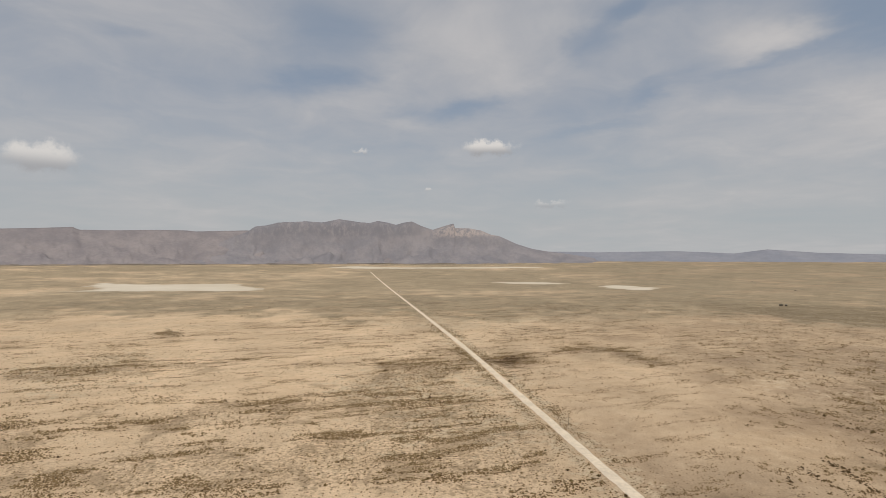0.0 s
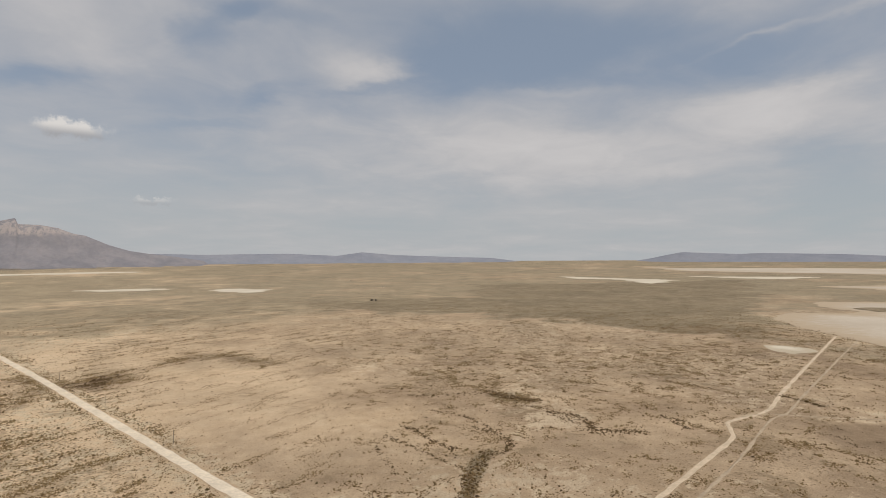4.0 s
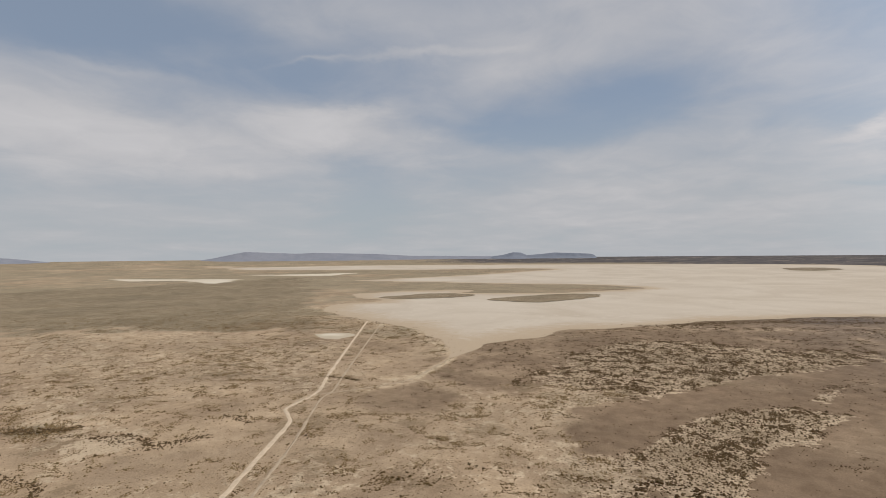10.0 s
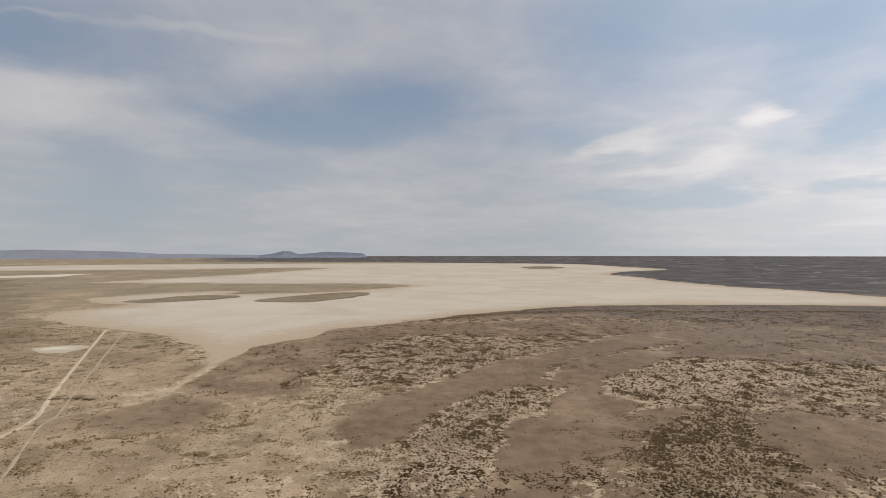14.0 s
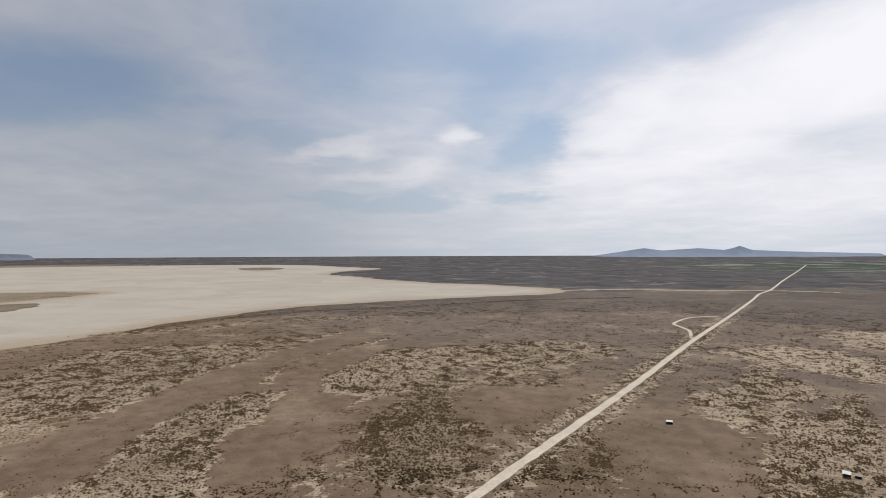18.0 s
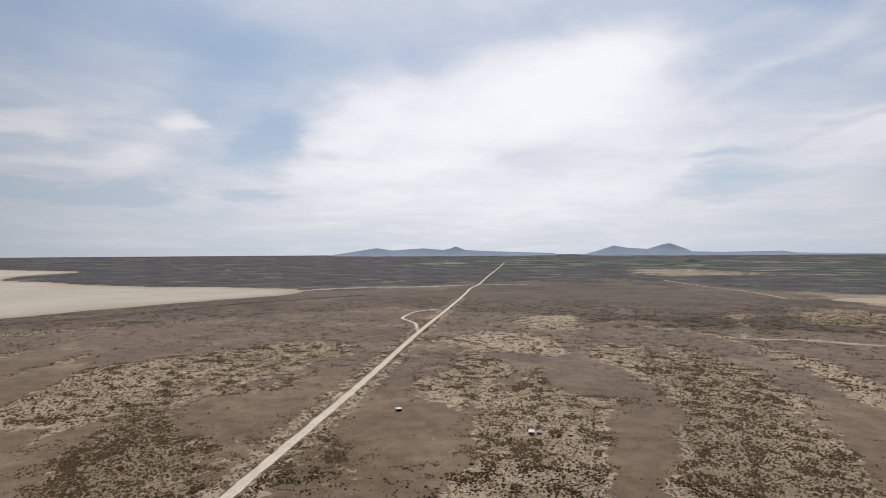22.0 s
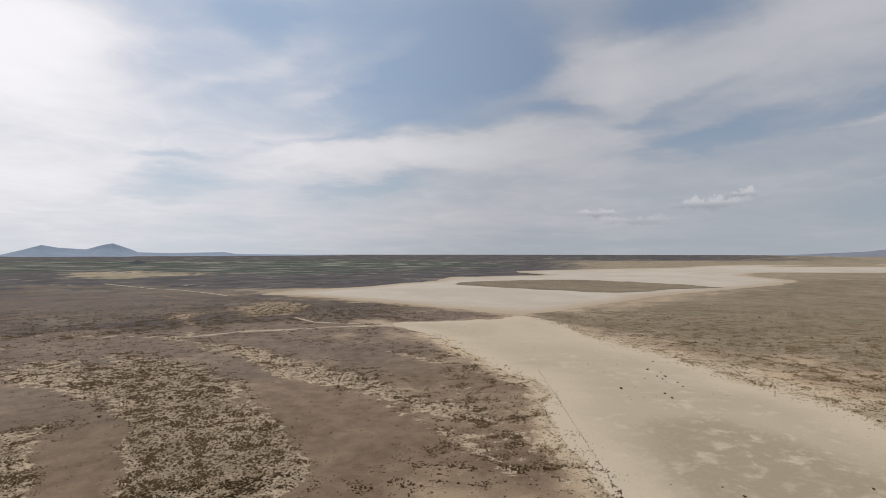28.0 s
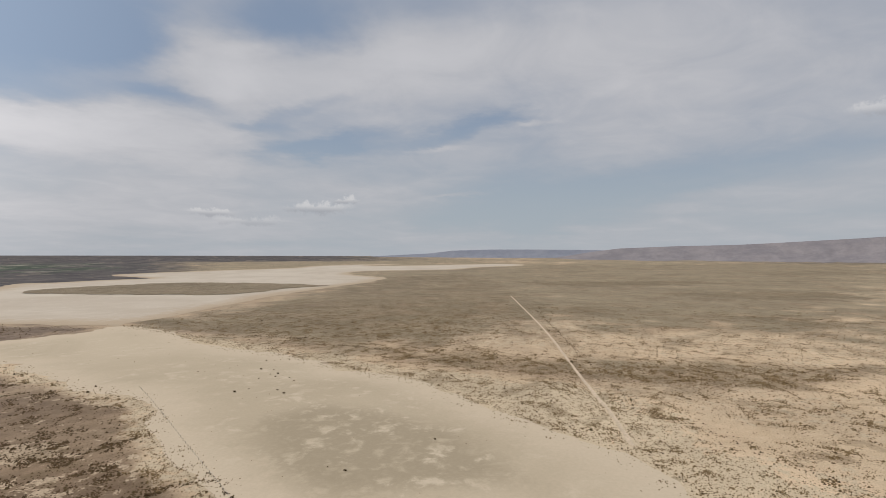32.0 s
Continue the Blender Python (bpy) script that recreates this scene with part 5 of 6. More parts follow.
for count, (outline, what) in enumerate(((PAN_NORTH_ONE, "long pale pan"), (PAN_NORTH_TWO, "small pale pan"), (PAN_NORTH_THREE, "thin pale pan"),
                                         (PAN_NORTH_FOUR, "narrow pale pan"), (PAN_NORTH_FIVE, "streak of pale pan"), (PAN_TRACK_SIDE, "small bare pan beside the track"),
                                         (PAN_STRIP_NORTH, "thin strip of pale pan at the foot of the hills"))):
    sheet("dry_pan_%d" % (count + 2), wavy(outline, 5, 16, 34, 20 + count), 0.3, WHITE_PAN, what + " in dry grass", "dry pan", 40.0, 5.0)


def smooth_line(line, step):
    out = []
    for i in range(len(line) - 1):
        p0, p1, p2, p3 = (Vector(line[min(max(i + k, 0), len(line) - 1)]) for k in (-1, 0, 1, 2))
        pieces = max(1, int((p2 - p1).length / step))
        for k in range(pieces):
            t = k / pieces
            out.append(0.5 * (2 * p1 + (p2 - p0) * t + (2 * p0 - 5 * p1 + 4 * p2 - p3) * t * t + (3 * p1 - p0 - 3 * p2 + p3) * t ** 3))
    return out + [Vector(line[-1])]


def ribbon(name, line, width, lift, mat, label, category="road", step=6.0, ragged=0.5, crown=0.1, seed=1):
    """A graded road or track: a low crowned strip with uneven edges."""
    points, faces = [], []
    line = smooth_line(line, step)
    for i, p in enumerate(line):
        d = (line[min(i + 1, len(line) - 1)] - line[max(i - 1, 0)]).normalized()
        side = Vector((d.y, -d.x))
        for k, u in enumerate((-1, -0.55, 0, 0.55, 1)):
            jag = (float(value_noise(p.x + 40 * u, p.y, 7.0, seed)) - 0.5) * 2 * ragged if abs(u) == 1 else 0
            q = p + side * (u * width / 2 + jag)
            points.append((q.x, q.y, ground_z(q.x, q.y) + lift + crown * (1 - u * u)))
        if i:
            b = 5 * i
            faces += [(b - 5 + k, b - 4 + k, b + 1 + k, b + k) for k in range(4)]
    me = from_arrays(name, points, faces, [mat])
    return tagged(new(name, me), label, category, kind="structure")


ribbon("road_1", ROAD, 5.8, 0.12, CALICHE, "straight pale caliche gravel road across the desert")
ribbon("track_1", TRACK_ONE, 2.7, 0.08, WHEELTRACK, "sandy two-rut track winding to the salt flat", "track", 4, 0.5)
ribbon("track_2", TRACK_TWO, 1.5, 0.1, FAINT_TRACK, "faint sandy track beside another", "track", 4, 0.6)
ribbon("track_3", TRACK_THREE, 2.6, 0.15, WHEELTRACK, "straight sandy track leaving the mud pan", "track", 4, 0.5)
ribbon("track_4", TRACK_BRANCH, 2.2, 0.1, FAINT_TRACK, "faint sandy branch track leading to the tip of the salt flat", "track", 4, 0.7)
ribbon("track_5", SPUR, 4.5, 0.2, CALICHE, "pale curved spur of gravel track off the road", "track", 4, 0.4)
for count, outline in enumerate((ISLAND_ONE, ISLAND_TWO, ISLAND_THREE, ISLAND_FOUR)):
    island = sheet("brush_island_%d" % (count + 1), wavy(outline, 6, 9, 35, 50 + count), 0.9, SOIL, "low dark island of brush on the salt flat", "island")
    for key, value in (("cover", (0.85, 0.34, 0.8, 1.0)), ("cover_far", (0.0, 0.75, 0.0, 1.0))):
        layer = island.data.color_attributes.new(key, "FLOAT_COLOR", "POINT")
        layer.data.foreach_set("color", list(value) * len(island.data.vertices))
for count, (line, width) in enumerate(((WASH_ONE, 18), (WASH_TWO, 5), (WASH_THREE, 4.5), (WASH_FOUR, 6))):
    ribbon("wash_%d" % (count + 1), line, width, 0.12, WHITE_PAN, "thin pale dry wash winding through dark brush", "dry wash", 6, width * 0.6, 0.02, 30 + count)


def hills(name, crest, far, depth, mat, label, cliff=0.0, rough=1.0, seed=0, back=220.0):
    """A range of hills: a foot that slopes out of the plain, a steep upper face and a worn crest."""
    turns = np.arange(crest[0][0] + 0.35, crest[-1][0] - 0.35, -0.09)
    top = np.interp(-turns, [-c[0] for c in crest], [c[1] for c in crest])
    ends = np.clip(np.minimum(crest[0][0] + 0.35 - turns, turns - crest[-1][0] + 0.35) / 0.7, 0, 1)
    rows = 26
    points, faces = [], []
    for i in range(rows + 5):
        s = min(i / rows, 1.0)
        beyond = max(0, i - rows) / 4
        r = far - depth * (1 - s) + back * beyond
        a = np.radians(turns)
        x, y = -r * np.sin(a), r * np.cos(a)
        foot = rise(np.full(len(a), far - depth)) - 6
        gully = fractal(x, y, 150, 5, seed) - 0.5
        spur = np.abs(fractal(x * 1.0, y * 1.0, 420, 3, seed + 9) - 0.5) + np.abs(fractal(x, y, 170, 3, seed + 4) - 0.5) * 0.6
        slope = s ** 1.7
        if cliff:
            slope = np.where(s < 0.72, (1 - cliff) * (s / 0.72) ** 1.45, (1 - cliff) + cliff * np.clip((s - 0.72 - 0.06 * gully) / 0.13, 0, 1))
        shape = np.clip(slope + rough * math.sin(math.pi * s) * (0.34 * gully - 0.55 * spur), 0, 1)
        z = foot + (top * ends + foot * (1 - ends) - foot) * shape * (1 - 0.8 * beyond)
        points += list(zip(x + gully * 60 * math.sin(math.pi * s), y, z))
    n = len(turns)
    faces = [(i * n + j, i * n + j + 1, (i + 1) * n + j + 1, (i + 1) * n + j) for i in range(rows + 4) for j in range(n - 1)]
    me = from_arrays(name, points, [f[::-1] for f in faces], [mat])
    return tagged(new(name, me), label, "mountain", kind="structure")


# haze is painted into the hill colours, save the dark butte
hills("backdrop_1", CREST_NORTH_EAST, 4820, 420, HAZE_TINT_HILL, "low hazy mauve hills on the horizon", 0.0, 0.7, 3, 70)
hills("backdrop_2", CREST_NORTH_WEST, 4720, 680, HAZED_RANGE_ROCK, "long mountain front, mauve-grey with haze, with smooth worn slopes", 0.0, 0.9, 5)
hills("backdrop_3", CREST_NORTH, 4640, 600, HAZED_CLIFF_ROCK, "high rock-faced mountain with a cliff band and jagged peaks", 0.38, 0.9, 7, 240)
hills("backdrop_4", CREST_EAST_MESA, 4820, 420, HAZE_TINT_HILL, "flat-topped blue hazy mesa on the horizon", 0.0, 0.4, 11, 70)
hills("backdrop_5", CREST_EAST_BUTTES, 4800, 300, HAZED_FAR_HILL, "two low flat-topped buttes on the horizon", 0.5, 0.3, 13, 90)
hills("backdrop_6", CREST_SOUTH, 4800, 300, HAZE_BLUE_HILL, "low hills tinted blue with haze, with small pointed peaks", 0.0, 0.5, 17, 90)
hills("backdrop_7", CREST_SOUTH_WEST, 4800, 300, HAZE_BLUE_HILL, "hills tinted blue with haze, with two rounded peaks", 0.0, 0.5, 19, 90)
hills("backdrop_8", CREST_WEST_FAR, 4840, 300, HAZE_TINT_HILL, "faint hazy ridge on the horizon", 0.0, 0.4, 23, 50)
hills("backdrop_9", CREST_WEST, 4700, 600, HAZED_RANGE_ROCK, "long smooth ridge, mauve with haze, rising along the plain", 0.0, 0.5, 29, 190)
hills("backdrop_10", BUTTE, 3600, 120, BUTTE_ROCK, "small dark butte standing on the farmed plain", 0.0, 0.4, 37, 100)

# ---- brush ----
FLATS = [FLAT_SOUTH, FLAT_FAR, PAN_NEAR, PAN_NORTH_ONE, PAN_TRACK_SIDE]


def shrub_shape(rng, sides, far=False):
    """Corners and triangles of one low, lumpy shrub, about 2 m across; a far one is a plain tuft."""
    pts = []
    if far:
        for k in range(5):
            rad, a = rng.uniform(0.7, 1.25), 2 * math.pi * k / 5
            pts.append((rad * math.cos(a), rad * math.sin(a), -0.05))
        pts.append((rng.uniform(-0.3, 0.3), rng.uniform(-0.3, 0.3), 0.95))
        return np.array(pts), np.array([(k, (k + 1) % 5, 5) for k in range(5)])
    for ring, (z, wide) in enumerate(((-0.05, 0.85), (0.42, 0.95))):
        for k in range(sides):
            a = 2 * math.pi * (k + 0.5 * ring) / sides
            rad = wide * rng.uniform(0.65, 1.2)
            pts.append((rad * math.cos(a), rad * math.sin(a), z * rng.uniform(0.7, 1.3) if ring else z))
    pts.append((rng.uniform(-0.3, 0.3), rng.uniform(-0.3, 0.3), rng.uniform(0.65, 1.0)))
    tris = []
    for k in range(sides):
        n = (k + 1) % sides
        tris += [(k, n, sides + k), (n, sides + n, sides + k), (sides + k, sides + n, 2 * sides)]
    return np.array(pts), np.array(tris)


def scatter(rng, count, near, far, bend):
    """Plan points, thinning out with distance, in the part of the land that can be overlooked."""
    r = np.linspace(near, far, 4000)
    weight = r * np.minimum(1.0, (300.0 / r) ** bend)
    total = np.cumsum(weight)
    rr = np.interp(rng.random(count) * total[-1], total, r)
    aa = np.radians(rng.uniform(-300, 42, count))
    return -rr * np.sin(aa), rr * np.cos(aa), rr


def cover_at(x, y, r):
    """Land cover near plan points, from the ground's own net."""
    rings, spokes, values = COVER_GRID[0]
    i = np.clip(np.searchsorted(rings, r) - 1, 0, len(rings) - 1)
    j = np.round(np.degrees(np.arctan2(-x, y)) % 360 / 360 * spokes).astype(int) % spokes
    return values[i * spokes + j]


def build_brush():
    rng = np.random.default_rng(5)
    x, y, r = scatter(rng, 3300000, 190, 1450, 1.35)
    cover = cover_at(x, y, r)
    brush = np.clip(cover[:, 2], 0, 1.5)
    # single plants everywhere, and close stands drawn out along the old water lines
    north = (y > 60) & (x < 0.55 * y) & (x > -1.0 * y)
    long_stand = fractal(x * 0.31 + y * 0.11, y * 1.10 - x * 0.37, 9, 4, 95)
    round_stand = fractal(x * 1.1, y * 1.1, 9, 4, 91)
    stand = np.clip((np.where(north, long_stand, round_stand) - 0.57) * 18.0 + np.where(north, 0.9, 1.0) * (np.minimum(brush, 1.4) - np.where(north, 0.70, 0.92)), 0, 1)
    lone = 0.04 + 0.02 * (cover[:, 0] > 0.7) + np.clip(cover[:, 1], 0, 1) * (0.20 + 0.16 * (cover[:, 0] < 0.3))
    keep = rng.random(len(x)) < (brush ** 1.3 * lone + 0.9 * stand * np.clip(1.5 * brush - 0.15, 0, 1)) * np.clip((1250 - r) / 550, 0, 1)
    x, y, r, brush = x[keep], y[keep], r[keep], brush[keep]
    chance = np.ones(len(x))
    for outline in FLATS:
        depth = inside_distance(x, y, outline)
        chance = np.where(depth > -1, chance * np.clip(0.32 - depth / 50, 0.006, 0.32), chance)
    for line, gap in ((ROAD, 3.6), (TRACK_ONE, 2.2), (TRACK_TWO, 1.2), (TRACK_THREE, 1.8), (SPUR, 2.6)):
        chance = np.where(line_distance(x, y, line) < gap, 0, chance)
    for px, py in (SHED_AT, TANK_AT, BOX_AT, SMALL_BOX_AT, *CORRAL_AT, *SCRAP_AT):
        chance = np.where(np.hypot(x - px, y - py) < 5.5, 0, chance)
    keep = rng.random(len(x)) < chance
    x, y, r, brush = x[keep], y[keep], r[keep], brush[keep]
    # the verges of the road carry more
    count = 5200
    road = smooth_line(ROAD, 4.0)
    at = [road[i] for i in rng.integers(0, len(road) - 1, 60000)]
    vx, vy = np.array([p.x for p in at]), np.array([p.y for p in at])
    near = np.nonzero(np.hypot(vx, vy) < 800)[0][:count]
    side = rng.choice([-1, 1], len(near)) * (3.9 + rng.gamma(1.6, 3.2, len(near)))
    vx, vy = vx[near] + side + rng.uniform(-2, 2, len(near)), vy[near] + rng.uniform(-4, 4, len(near))
    x, y, brush = np.concatenate([x, vx]), np.concatenate([y, vy]), np.concatenate([brush, np.full(len(near), 0.7)])
    far_enough = line_distance(x, y, ROAD) > 3.6
    x, y, brush = x[far_enough], y[far_enough], brush[far_enough]
    r = np.hypot(x, y)
    wild = len(x)
    for line, spread, per_metre in BRUSH_LINES:
        path = smooth_line(line, 1.0)
        px, py = np.array([p.x for p in path]), np.array([p.y for p in path])
        pick = rng.integers(0, len(path), int(len(path) * per_metre))
        x = np.concatenate([x, px[pick] + rng.normal(0, spread * 0.7, len(pick))])
        y = np.concatenate([y, py[pick] + rng.normal(0, spread * 0.7, len(pick))])
    brush = np.concatenate([brush, np.full(len(x) - wild, 0.95)])
    r = np.hypot(x, y)
    line_born = np.arange(len(x)) >= wild
    dark = (cover_at(x, y, r)[:, 0] > 0.68) | (rng.random(len(x)) < 0.06) | line_born
    for name, label, mat, pick, scale in (("desert_brush", "low dark brown desert brush in scattered clumps", BRUSH, dark, 0.86),
                                          ("dry_tufts", "small tan tufts of dry grass and brush on sand", TUFT, ~dark, 0.72)):
        grow(name, label, mat, x[pick], y[pick], r[pick], brush[pick], scale, rng)


def grow(name, label, mat, x, y, r, brush, scale, rng):
    """All the small plants of one kind, as one mesh."""
    n = len(x)
    size = scale * rng.lognormal(-0.88, 0.36, n) * (0.8 + 0.35 * brush) * (1 + np.clip((r - 240) / 700, 0, 0.7 if scale > 0.8 else 0.4))
    size = np.clip(size, 0.2, 2.0)
    tall = size * rng.uniform(0.65, 1.2, n)
    turn = rng.uniform(0, 2 * math.pi, n)
    z = rise(r)
    shapes = [shrub_shape(random.Random(k), 5) for k in range(6)] + [shrub_shape(random.Random(k), 5, True) for k in range(6)]
    kind = rng.integers(0, 6, n) + np.where(r > 255, 6, 0)
    points, tris, first = [], [], 0
    for k, (pts, tri) in enumerate(shapes):
        pick = np.nonzero(kind == k)[0]
        c, s = np.cos(turn[pick])[:, None], np.sin(turn[pick])[:, None]
        px = x[pick][:, None] + size[pick][:, None] * (pts[None, :, 0] * c - pts[None, :, 1] * s)
        py = y[pick][:, None] + size[pick][:, None] * (pts[None, :, 0] * s + pts[None, :, 1] * c)
        pz = z[pick][:, None] + tall[pick][:, None] * pts[None, :, 2]
        points.append(np.stack([px, py, pz], -1).reshape(-1, 3))
        tris.append((tri[None] + (first + np.arange(len(pick)) * len(pts))[:, None, None]).reshape(-1, 3))
        first += len(pick) * len(pts)
    points, tris = np.concatenate(points), np.concatenate(tris)
    me = bpy.data.meshes.new(name)
    me.vertices.add(len(points))
    me.vertices.foreach_set("co", points.ravel())
    me.loops.add(tris.size)
    me.loops.foreach_set("vertex_index", tris.ravel())
    me.polygons.add(len(tris))
    me.polygons.foreach_set("loop_start", np.arange(len(tris)) * 3)
    me.update(calc_edges=True)
    me.materials.append(mat)
    me.polygons.foreach_set("use_smooth", np.ones(len(tris), bool))
    return tagged(new(name, me), label, "brush", kind="stuff")


build_brush()


# ---- things ----


def part(name, bm, mat, parent, label=""):
    """One mesh, linked as a part of a thing."""
    me = bpy.data.meshes.new(name)
    bm.to_mesh(me)
    bm.free()
    me.materials.append(mat)
    ob = new(name, me)
    ob.parent = parent
    return tagged(ob, label)


def thing(name, x, y, turn, label, category, group=""):
    ob = new(name)
    ob.matrix_world = pose(x, y, ground_z(x, y), 0, 0, turn)
    return tagged(ob, label, category, group)


def block(bm, x, y, z, sx, sy, sz, m=None):
    got = bmesh.ops.create_cube(bm, size=1.0, matrix=(m or Matrix()) @ Matrix.Translation((x, y, z)) @ Matrix.Diagonal((sx, sy, sz, 1)))
    return got["verts"]


def rod(bm, a, b, r1, r2, sides=8):
    a, b = Vector(a), Vector(b)
    turn = (b - a).to_track_quat("Z", "Y").to_matrix().to_4x4()
    bmesh.ops.create_cone(bm, cap_ends=True, segments=sides, radius1=r1, radius2=r2, depth=(b - a).length, matrix=Matrix.Translation((a + b) / 2) @ turn)


def bevelled(bm, width=0.02):
    bmesh.ops.bevel(bm, geom=bm.edges[:], offset=width, segments=1, affect="EDGES")
    return bm


def utility_pole(x, y):
    pole = thing("utility_pole", x, y, 9, "slim weathered wooden pole standing beside the gravel road", "utility pole", "poles along the road")
    bm = bmesh.new()
    rod(bm, (0, 0, -0.5), (0.05, 0, 7.5), 0.16, 0.11, 10)
    part("shaft", bm, WOOD, pole)
    bm = bmesh.new()
    rod(bm, (0.05, 0, 7.5), (0.05, 0, 7.72), 0.13, 0.03, 8)
    part("cap", bm, STEEL, pole)
    bm = bmesh.new()
    bmesh.ops.create_icosphere(bm, subdivisions=2, radius=0.9, matrix=Matrix.Diagonal((1, 1, 0.3, 1)))
    for v in bm.verts:
        v.co *= 1 + 0.3 * noise.noise(v.co * 2)
    part("soil_mound", bm, FAINT_TRACK, pole)
    return pole


first_pole = utility_pole(*POLE_LINE[0])
for x, y in POLE_LINE[1:]:
    copy_thing(first_pole, pose(x, y, ground_z(x, y), 0, 0, 9))


def stock_shed(name, at, turn, wide, deep, high, label, roof_mat, roof_label):
    """A small open-fronted shed with a sheet-metal roof."""
    shed = thing(name, at[0], at[1], turn, label, "shed")
    for sx in (-1, 1):
        bm = bmesh.new()
        block(bm, sx * (wide / 2 - 0.05), 0, high * 0.46, 0.08, deep, high * 0.92)
        part("side_wall", bevelled(bm), DARK_BOARD, shed)
        for sy in (-1, 1):
            bm = bmesh.new()
            block(bm, sx * (wide / 2 - 0.06), sy * (deep / 2 - 0.06), high * 0.48, 0.12, 0.12, high * 0.96)
            part("post", bevelled(bm), WOOD, shed)
    bm = bmesh.new()
    block(bm, 0, -deep / 2 + 0.05, high * 0.42, wide - 0.2, 0.06, high * 0.84)
    part("back_wall", bevelled(bm), DARK_BOARD, shed)
    bm = bmesh.new()
    block(bm, 0, deep / 2 - 0.04, high * 0.78, wide - 0.26, 0.06, high * 0.26)
    part("front_board", bevelled(bm), DARK_BOARD, shed)
    tilt = Matrix.Translation((0, 0, high)) @ Matrix.Rotation(radians(-6), 4, "X")
    bm = bmesh.new()
    block(bm, 0, 0, 0, wide + 0.3, deep + 0.3, 0.06, tilt)
    roof = part("roof", bm, roof_mat, shed, roof_label)
    for k in range(7):
        bm = bmesh.new()
        block(bm, -wide / 2 + k * wide / 6, 0, 0.05, 0.05, deep + 0.3, 0.05, tilt)
        part("rib", bm, roof_mat, roof)
    return shed


stock_shed("stock_shed", SHED_AT, 4, 2.9, 3.3, 2.1, "small open-fronted shed with a white sheet-metal roof", WHITE_TIN, "white sheet-metal roof")
stock_shed("low_shelter", TANK_AT, 4, 2.4, 2.0, 1.2, "low grey-roofed shelter standing beside a white-roofed shed", GREY_TIN, "grey sheet-metal roof")
stock_shed("skid_shed", BOX_AT, 28, 3.4, 2.6, 1.6, "lone white-roofed box shed on bare brown ground", WHITE_TIN, "white sheet-metal roof")
stock_shed("feed_box", SMALL_BOX_AT, -10, 2.0, 1.4, 1.1, "small dark box with a pale lid near brush", GREY_TIN, "pale lid")


def corral(at, turn, wide, deep):
    pen = thing("corral_pen", at[0], at[1], turn, "broken weathered wooden stock pen with rails", "corral", "pens beside the shed")
    corners = [(-wide / 2, -deep / 2), (0, -deep / 2), (wide / 2, -deep / 2), (wide / 2, deep / 2), (0, deep / 2), (-wide / 2, deep / 2)]
    for i, (x, y) in enumerate(corners):
        bm = bmesh.new()
        rod(bm, (x, y, -0.2), (x + 0.05, y, 1.55), 0.09, 0.075, 7)
        part("post", bm, WOOD, pen)
        nx, ny = corners[(i + 1) % 6]
        if i == 4:
            continue
        for z in (0.45, 0.9, 1.35):
            bm = bmesh.new()
            rod(bm, (x, y, z), (nx, ny, z + 0.06), 0.05, 0.045, 6)
            part("rail", bm, WOOD, pen)
    return pen


corral(CORRAL_AT[0], 8, 6.0, 3.4)
corral(CORRAL_AT[1], -5, 4.0, 3.6)


def scrap_row(a, b):
    """A row of dumped pale rubble and boards."""
    rng = random.Random(3)
    pile = thing("rubble_row", (a[0] + b[0]) / 2, (a[1] + b[1]) / 2, math.degrees(math.atan2(b[1] - a[1], b[0] - a[0])), "row of pale dumped rubble and boards among brush", "rubble")
    for k in range(26):
        bm = bmesh.new()
        s = rng.uniform(0.3, 0.9)
        m = Matrix.Translation((rng.uniform(-4.8, 4.8), rng.uniform(-0.7, 0.7), s * 0.25)) @ Euler([rng.uniform(-0.4, 0.4), rng.uniform(-0.4, 0.4), rng.uniform(0, 3)]).to_matrix().to_4x4()
        block(bm, 0, 0, 0, s * 1.3, s * 0.8, s * 0.6, m)
        for v in bm.verts:
            v.co += 0.15 * s * Vector((rng.uniform(-1, 1), rng.uniform(-1, 1), rng.uniform(-1, 1)))
        part("chunk", bevelled(bm, 0.04), (GREY_TIN, CALICHE, DARK_BOARD, SCRAP)[k % 4], pile)
    return pile


scrap_row(*SCRAP_AT)


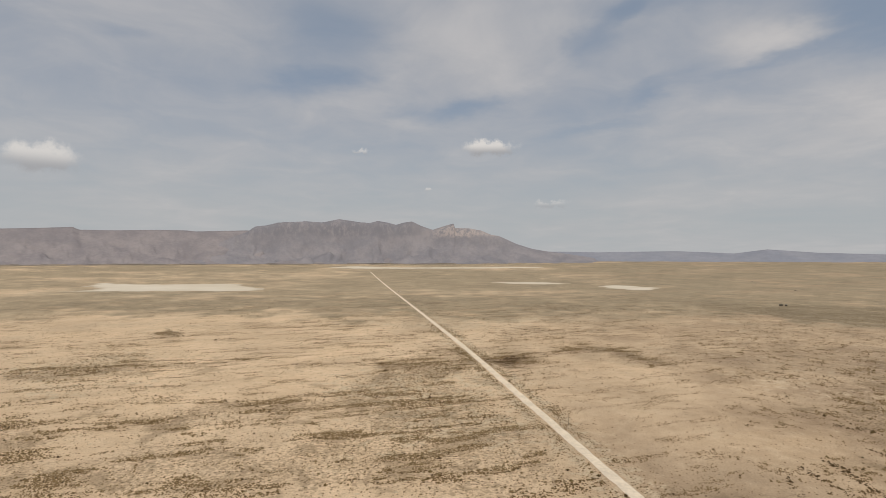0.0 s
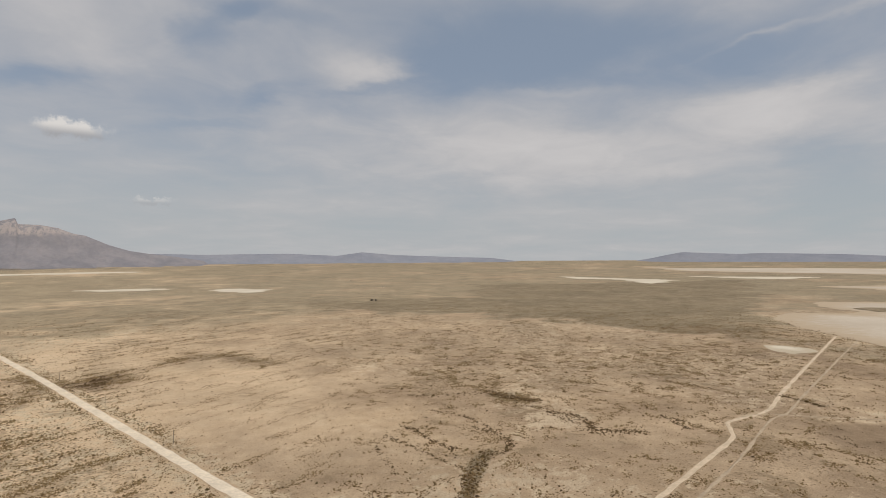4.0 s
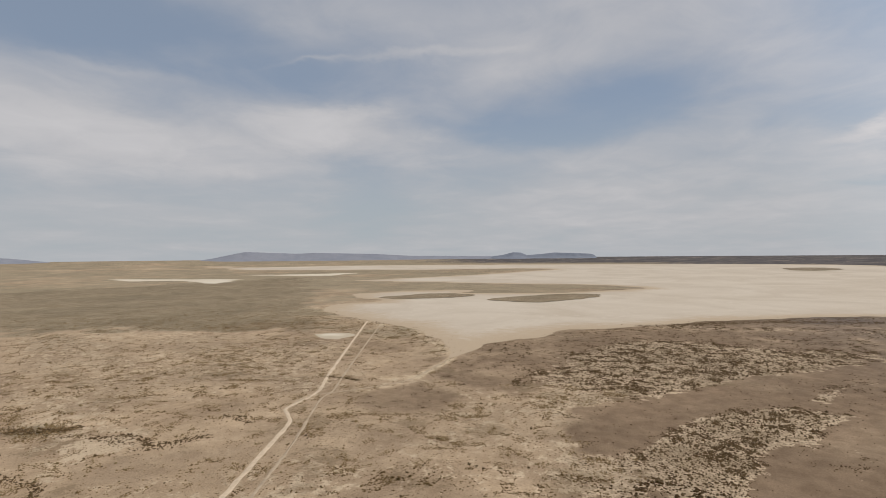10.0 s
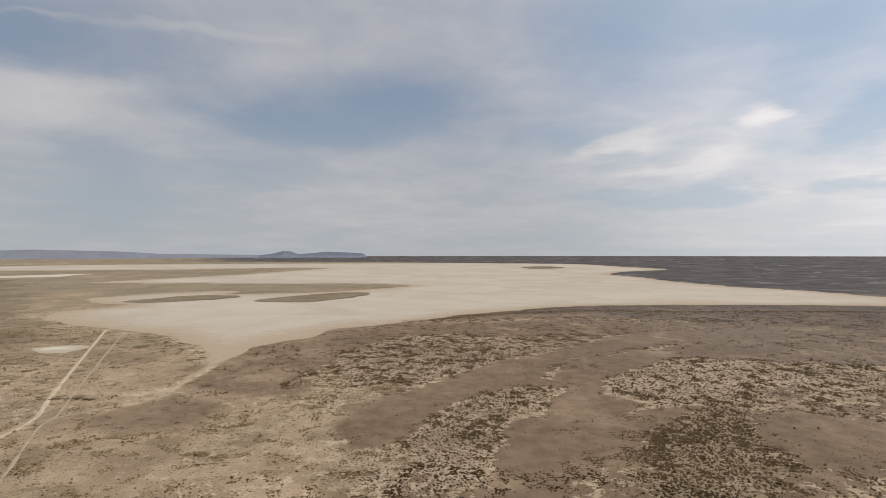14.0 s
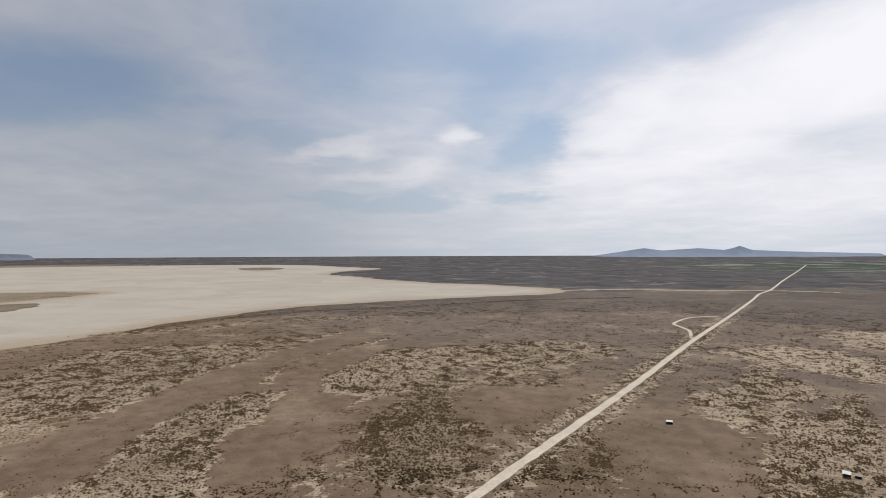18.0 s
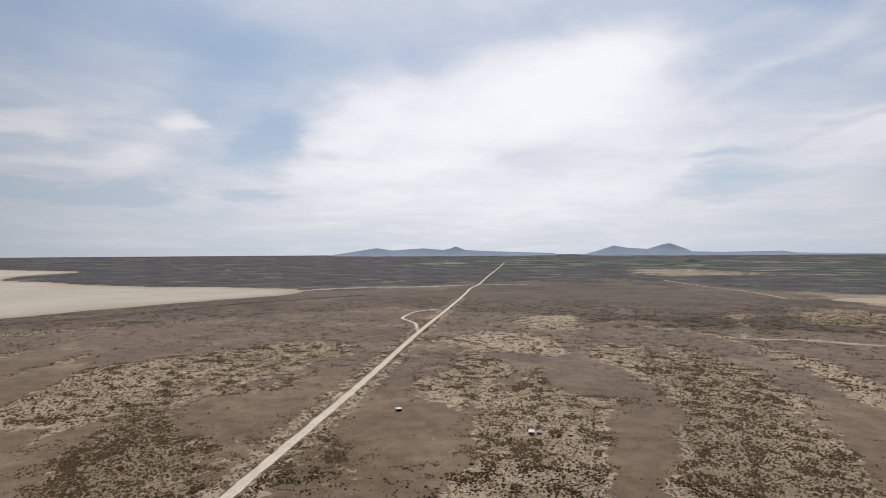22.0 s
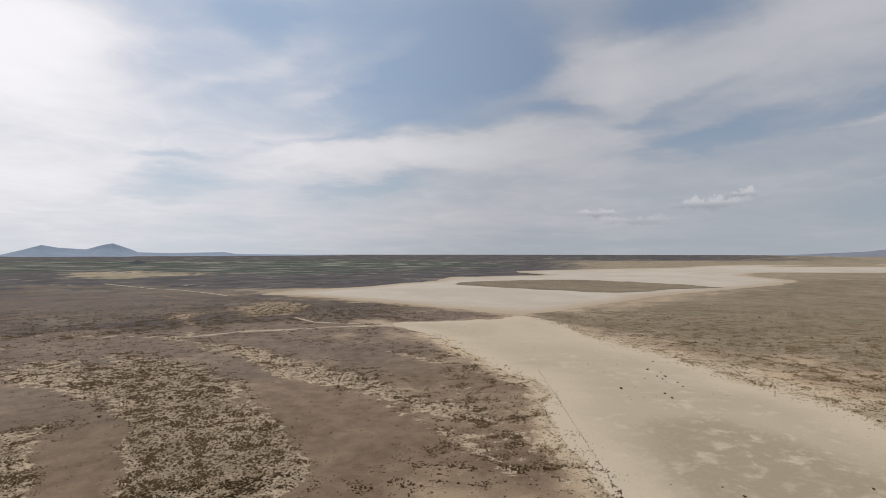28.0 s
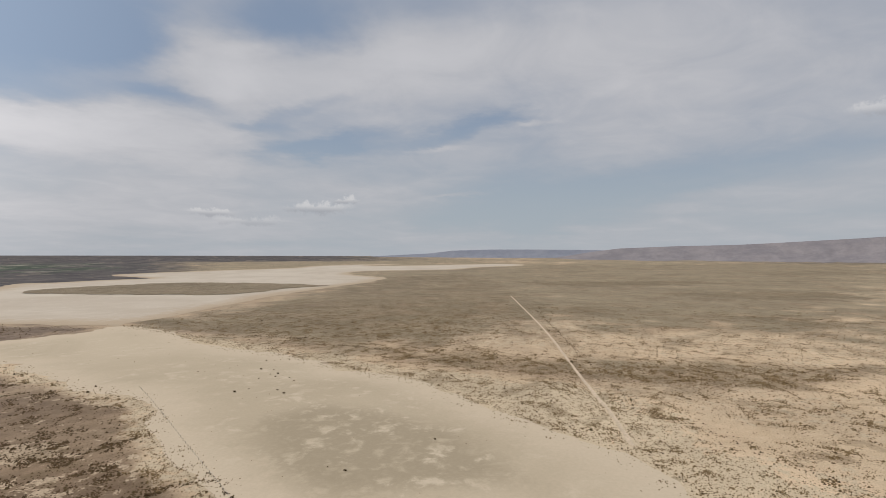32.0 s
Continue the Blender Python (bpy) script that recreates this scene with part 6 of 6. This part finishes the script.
def bush(at, size, seed):
    """A dark desert bush: crooked stems and a ragged crown of many small leaf clumps."""
    rng = random.Random(seed)
    plant = thing("desert_bush", at[0], at[1], rng.uniform(0, 360), "dark olive-brown bush with a ragged crown on sandy ground", "bush", "large desert bushes")
    bm = bmesh.new()
    tips = []
    for k in range(7):
        a = 2 * math.pi * k / 7 + rng.uniform(-0.3, 0.3)
        out = rng.uniform(0.35, 0.8)
        tip = Vector((out * math.cos(a), out * math.sin(a), rng.uniform(0.45, 0.85)))
        mid = tip * 0.5 + Vector((0, 0, 0.12))
        rod(bm, (0, 0, -0.05), mid, 0.05, 0.035, 5)
        rod(bm, mid, tip, 0.035, 0.015, 5)
        tips += [mid, tip]
    part("stems", bm, WOOD, plant)
    bm = bmesh.new()
    for k in range(90):
        p = rng.choice(tips) + Vector((rng.gauss(0, 0.22), rng.gauss(0, 0.22), rng.gauss(0.03, 0.14)))
        p.z = max(p.z, 0.06)
        m = Matrix.Translation(p) @ Euler([rng.uniform(0, 6), rng.uniform(0, 6), rng.uniform(0, 6)]).to_matrix().to_4x4()
        s = rng.uniform(0.07, 0.16)
        bmesh.ops.create_icosphere(bm, subdivisions=1, radius=s, matrix=m @ Matrix.Diagonal((1.3, 1.0, 0.55, 1)))
    part("crown", bm, LEAF, plant)
    plant.scale = (size, size, size * 0.85)
    return plant


models = [bush(BUSHES_SOUTH[k], 1.3 + 0.2 * k, k) for k in range(4)]
rng = random.Random(11)
for at in BUSHES_SOUTH[4:] + BUSHES_NORTH + BUSHES_PAN + BUSHES_EAST:
    made = copy_thing(rng.choice(models), pose(at[0], at[1], ground_z(*at), 0, 0, rng.uniform(0, 360)))
    made.scale = made.scale * rng.uniform(0.4, 0.8)


def fence(line, gap):
    wire_line = smooth_line(line, gap)
    base = wire_line[0]
    run = thing("wire_fence", base.x, base.y, 0, "old wire fence of thin dark posts crossing the mud pan", "fence")
    for i, p in enumerate(wire_line):
        x, y = p.x - base.x, p.y - base.y
        bm = bmesh.new()
        rod(bm, (x, y, -0.3), (x + rng.uniform(-0.08, 0.08), y, 1.35 + rng.uniform(-0.15, 0.1)), 0.075, 0.06, 6)
        part("post", bm, WOOD, run)
    for z in (0.4, 0.8, 1.15):
        bm = bmesh.new()
        for p, q in zip(wire_line, wire_line[1:]):
            rod(bm, (p.x - base.x, p.y - base.y, z), (q.x - base.x, q.y - base.y, z), 0.012, 0.012, 4)
        part("wire", bm, STEEL, run)
    return run


fence(FENCE_LINE, 5.5)

marker = thing("marker_post", *MARKER_AT[0], 20, "short leaning dark post on pale sand", "post")
bm = bmesh.new()
rod(bm, (0, 0, -0.2), (0.25, 0, 2.1), 0.09, 0.07, 7)
part("shaft", bm, WOOD, marker)
bm = bmesh.new()
rod(bm, (-0.1, 0.1, 0.08), (1.3, 0.4, 0.1), 0.07, 0.05, 7)
part("fallen_rail", bm, WOOD, marker)


def stock_tank(at):
    tank = thing("stock_tank", at[0], at[1], 0, "round dark steel water tank far out on the plain", "water tank", "far stock tanks")
    for name, low, high, radius, mat in (("wall", 0, 2.0, 3.0, SCRAP), ("rim", 2.0, 2.2, 3.15, STEEL)):
        bm = bmesh.new()
        bmesh.ops.create_cone(bm, cap_ends=True, segments=28, radius1=radius, radius2=radius, depth=high - low, matrix=Matrix.Translation((0, 0, (low + high) / 2)))
        part(name, bm, mat, tank)
    bm = bmesh.new()
    bmesh.ops.create_cone(bm, cap_ends=True, segments=28, radius1=5.5, radius2=3.6, depth=0.5, matrix=Matrix.Translation((0, 0, 0.25)))
    part("earth_apron", bm, CALICHE, tank)
    return tank


first_tank = stock_tank(FAR_TANKS[0])
for at in FAR_TANKS[1:]:
    copy_thing(first_tank, pose(at[0], at[1], ground_z(*at)))
for count, at in enumerate(FAR_SHEDS):
    stock_shed("far_shed", at, 20 + 40 * count, 6.0, 4.0, 3.2, ("dark far shed with a white roof on the plain", "dark far shed with a grey roof on the plain")[count], (WHITE_TIN, GREY_TIN)[count], "metal roof")
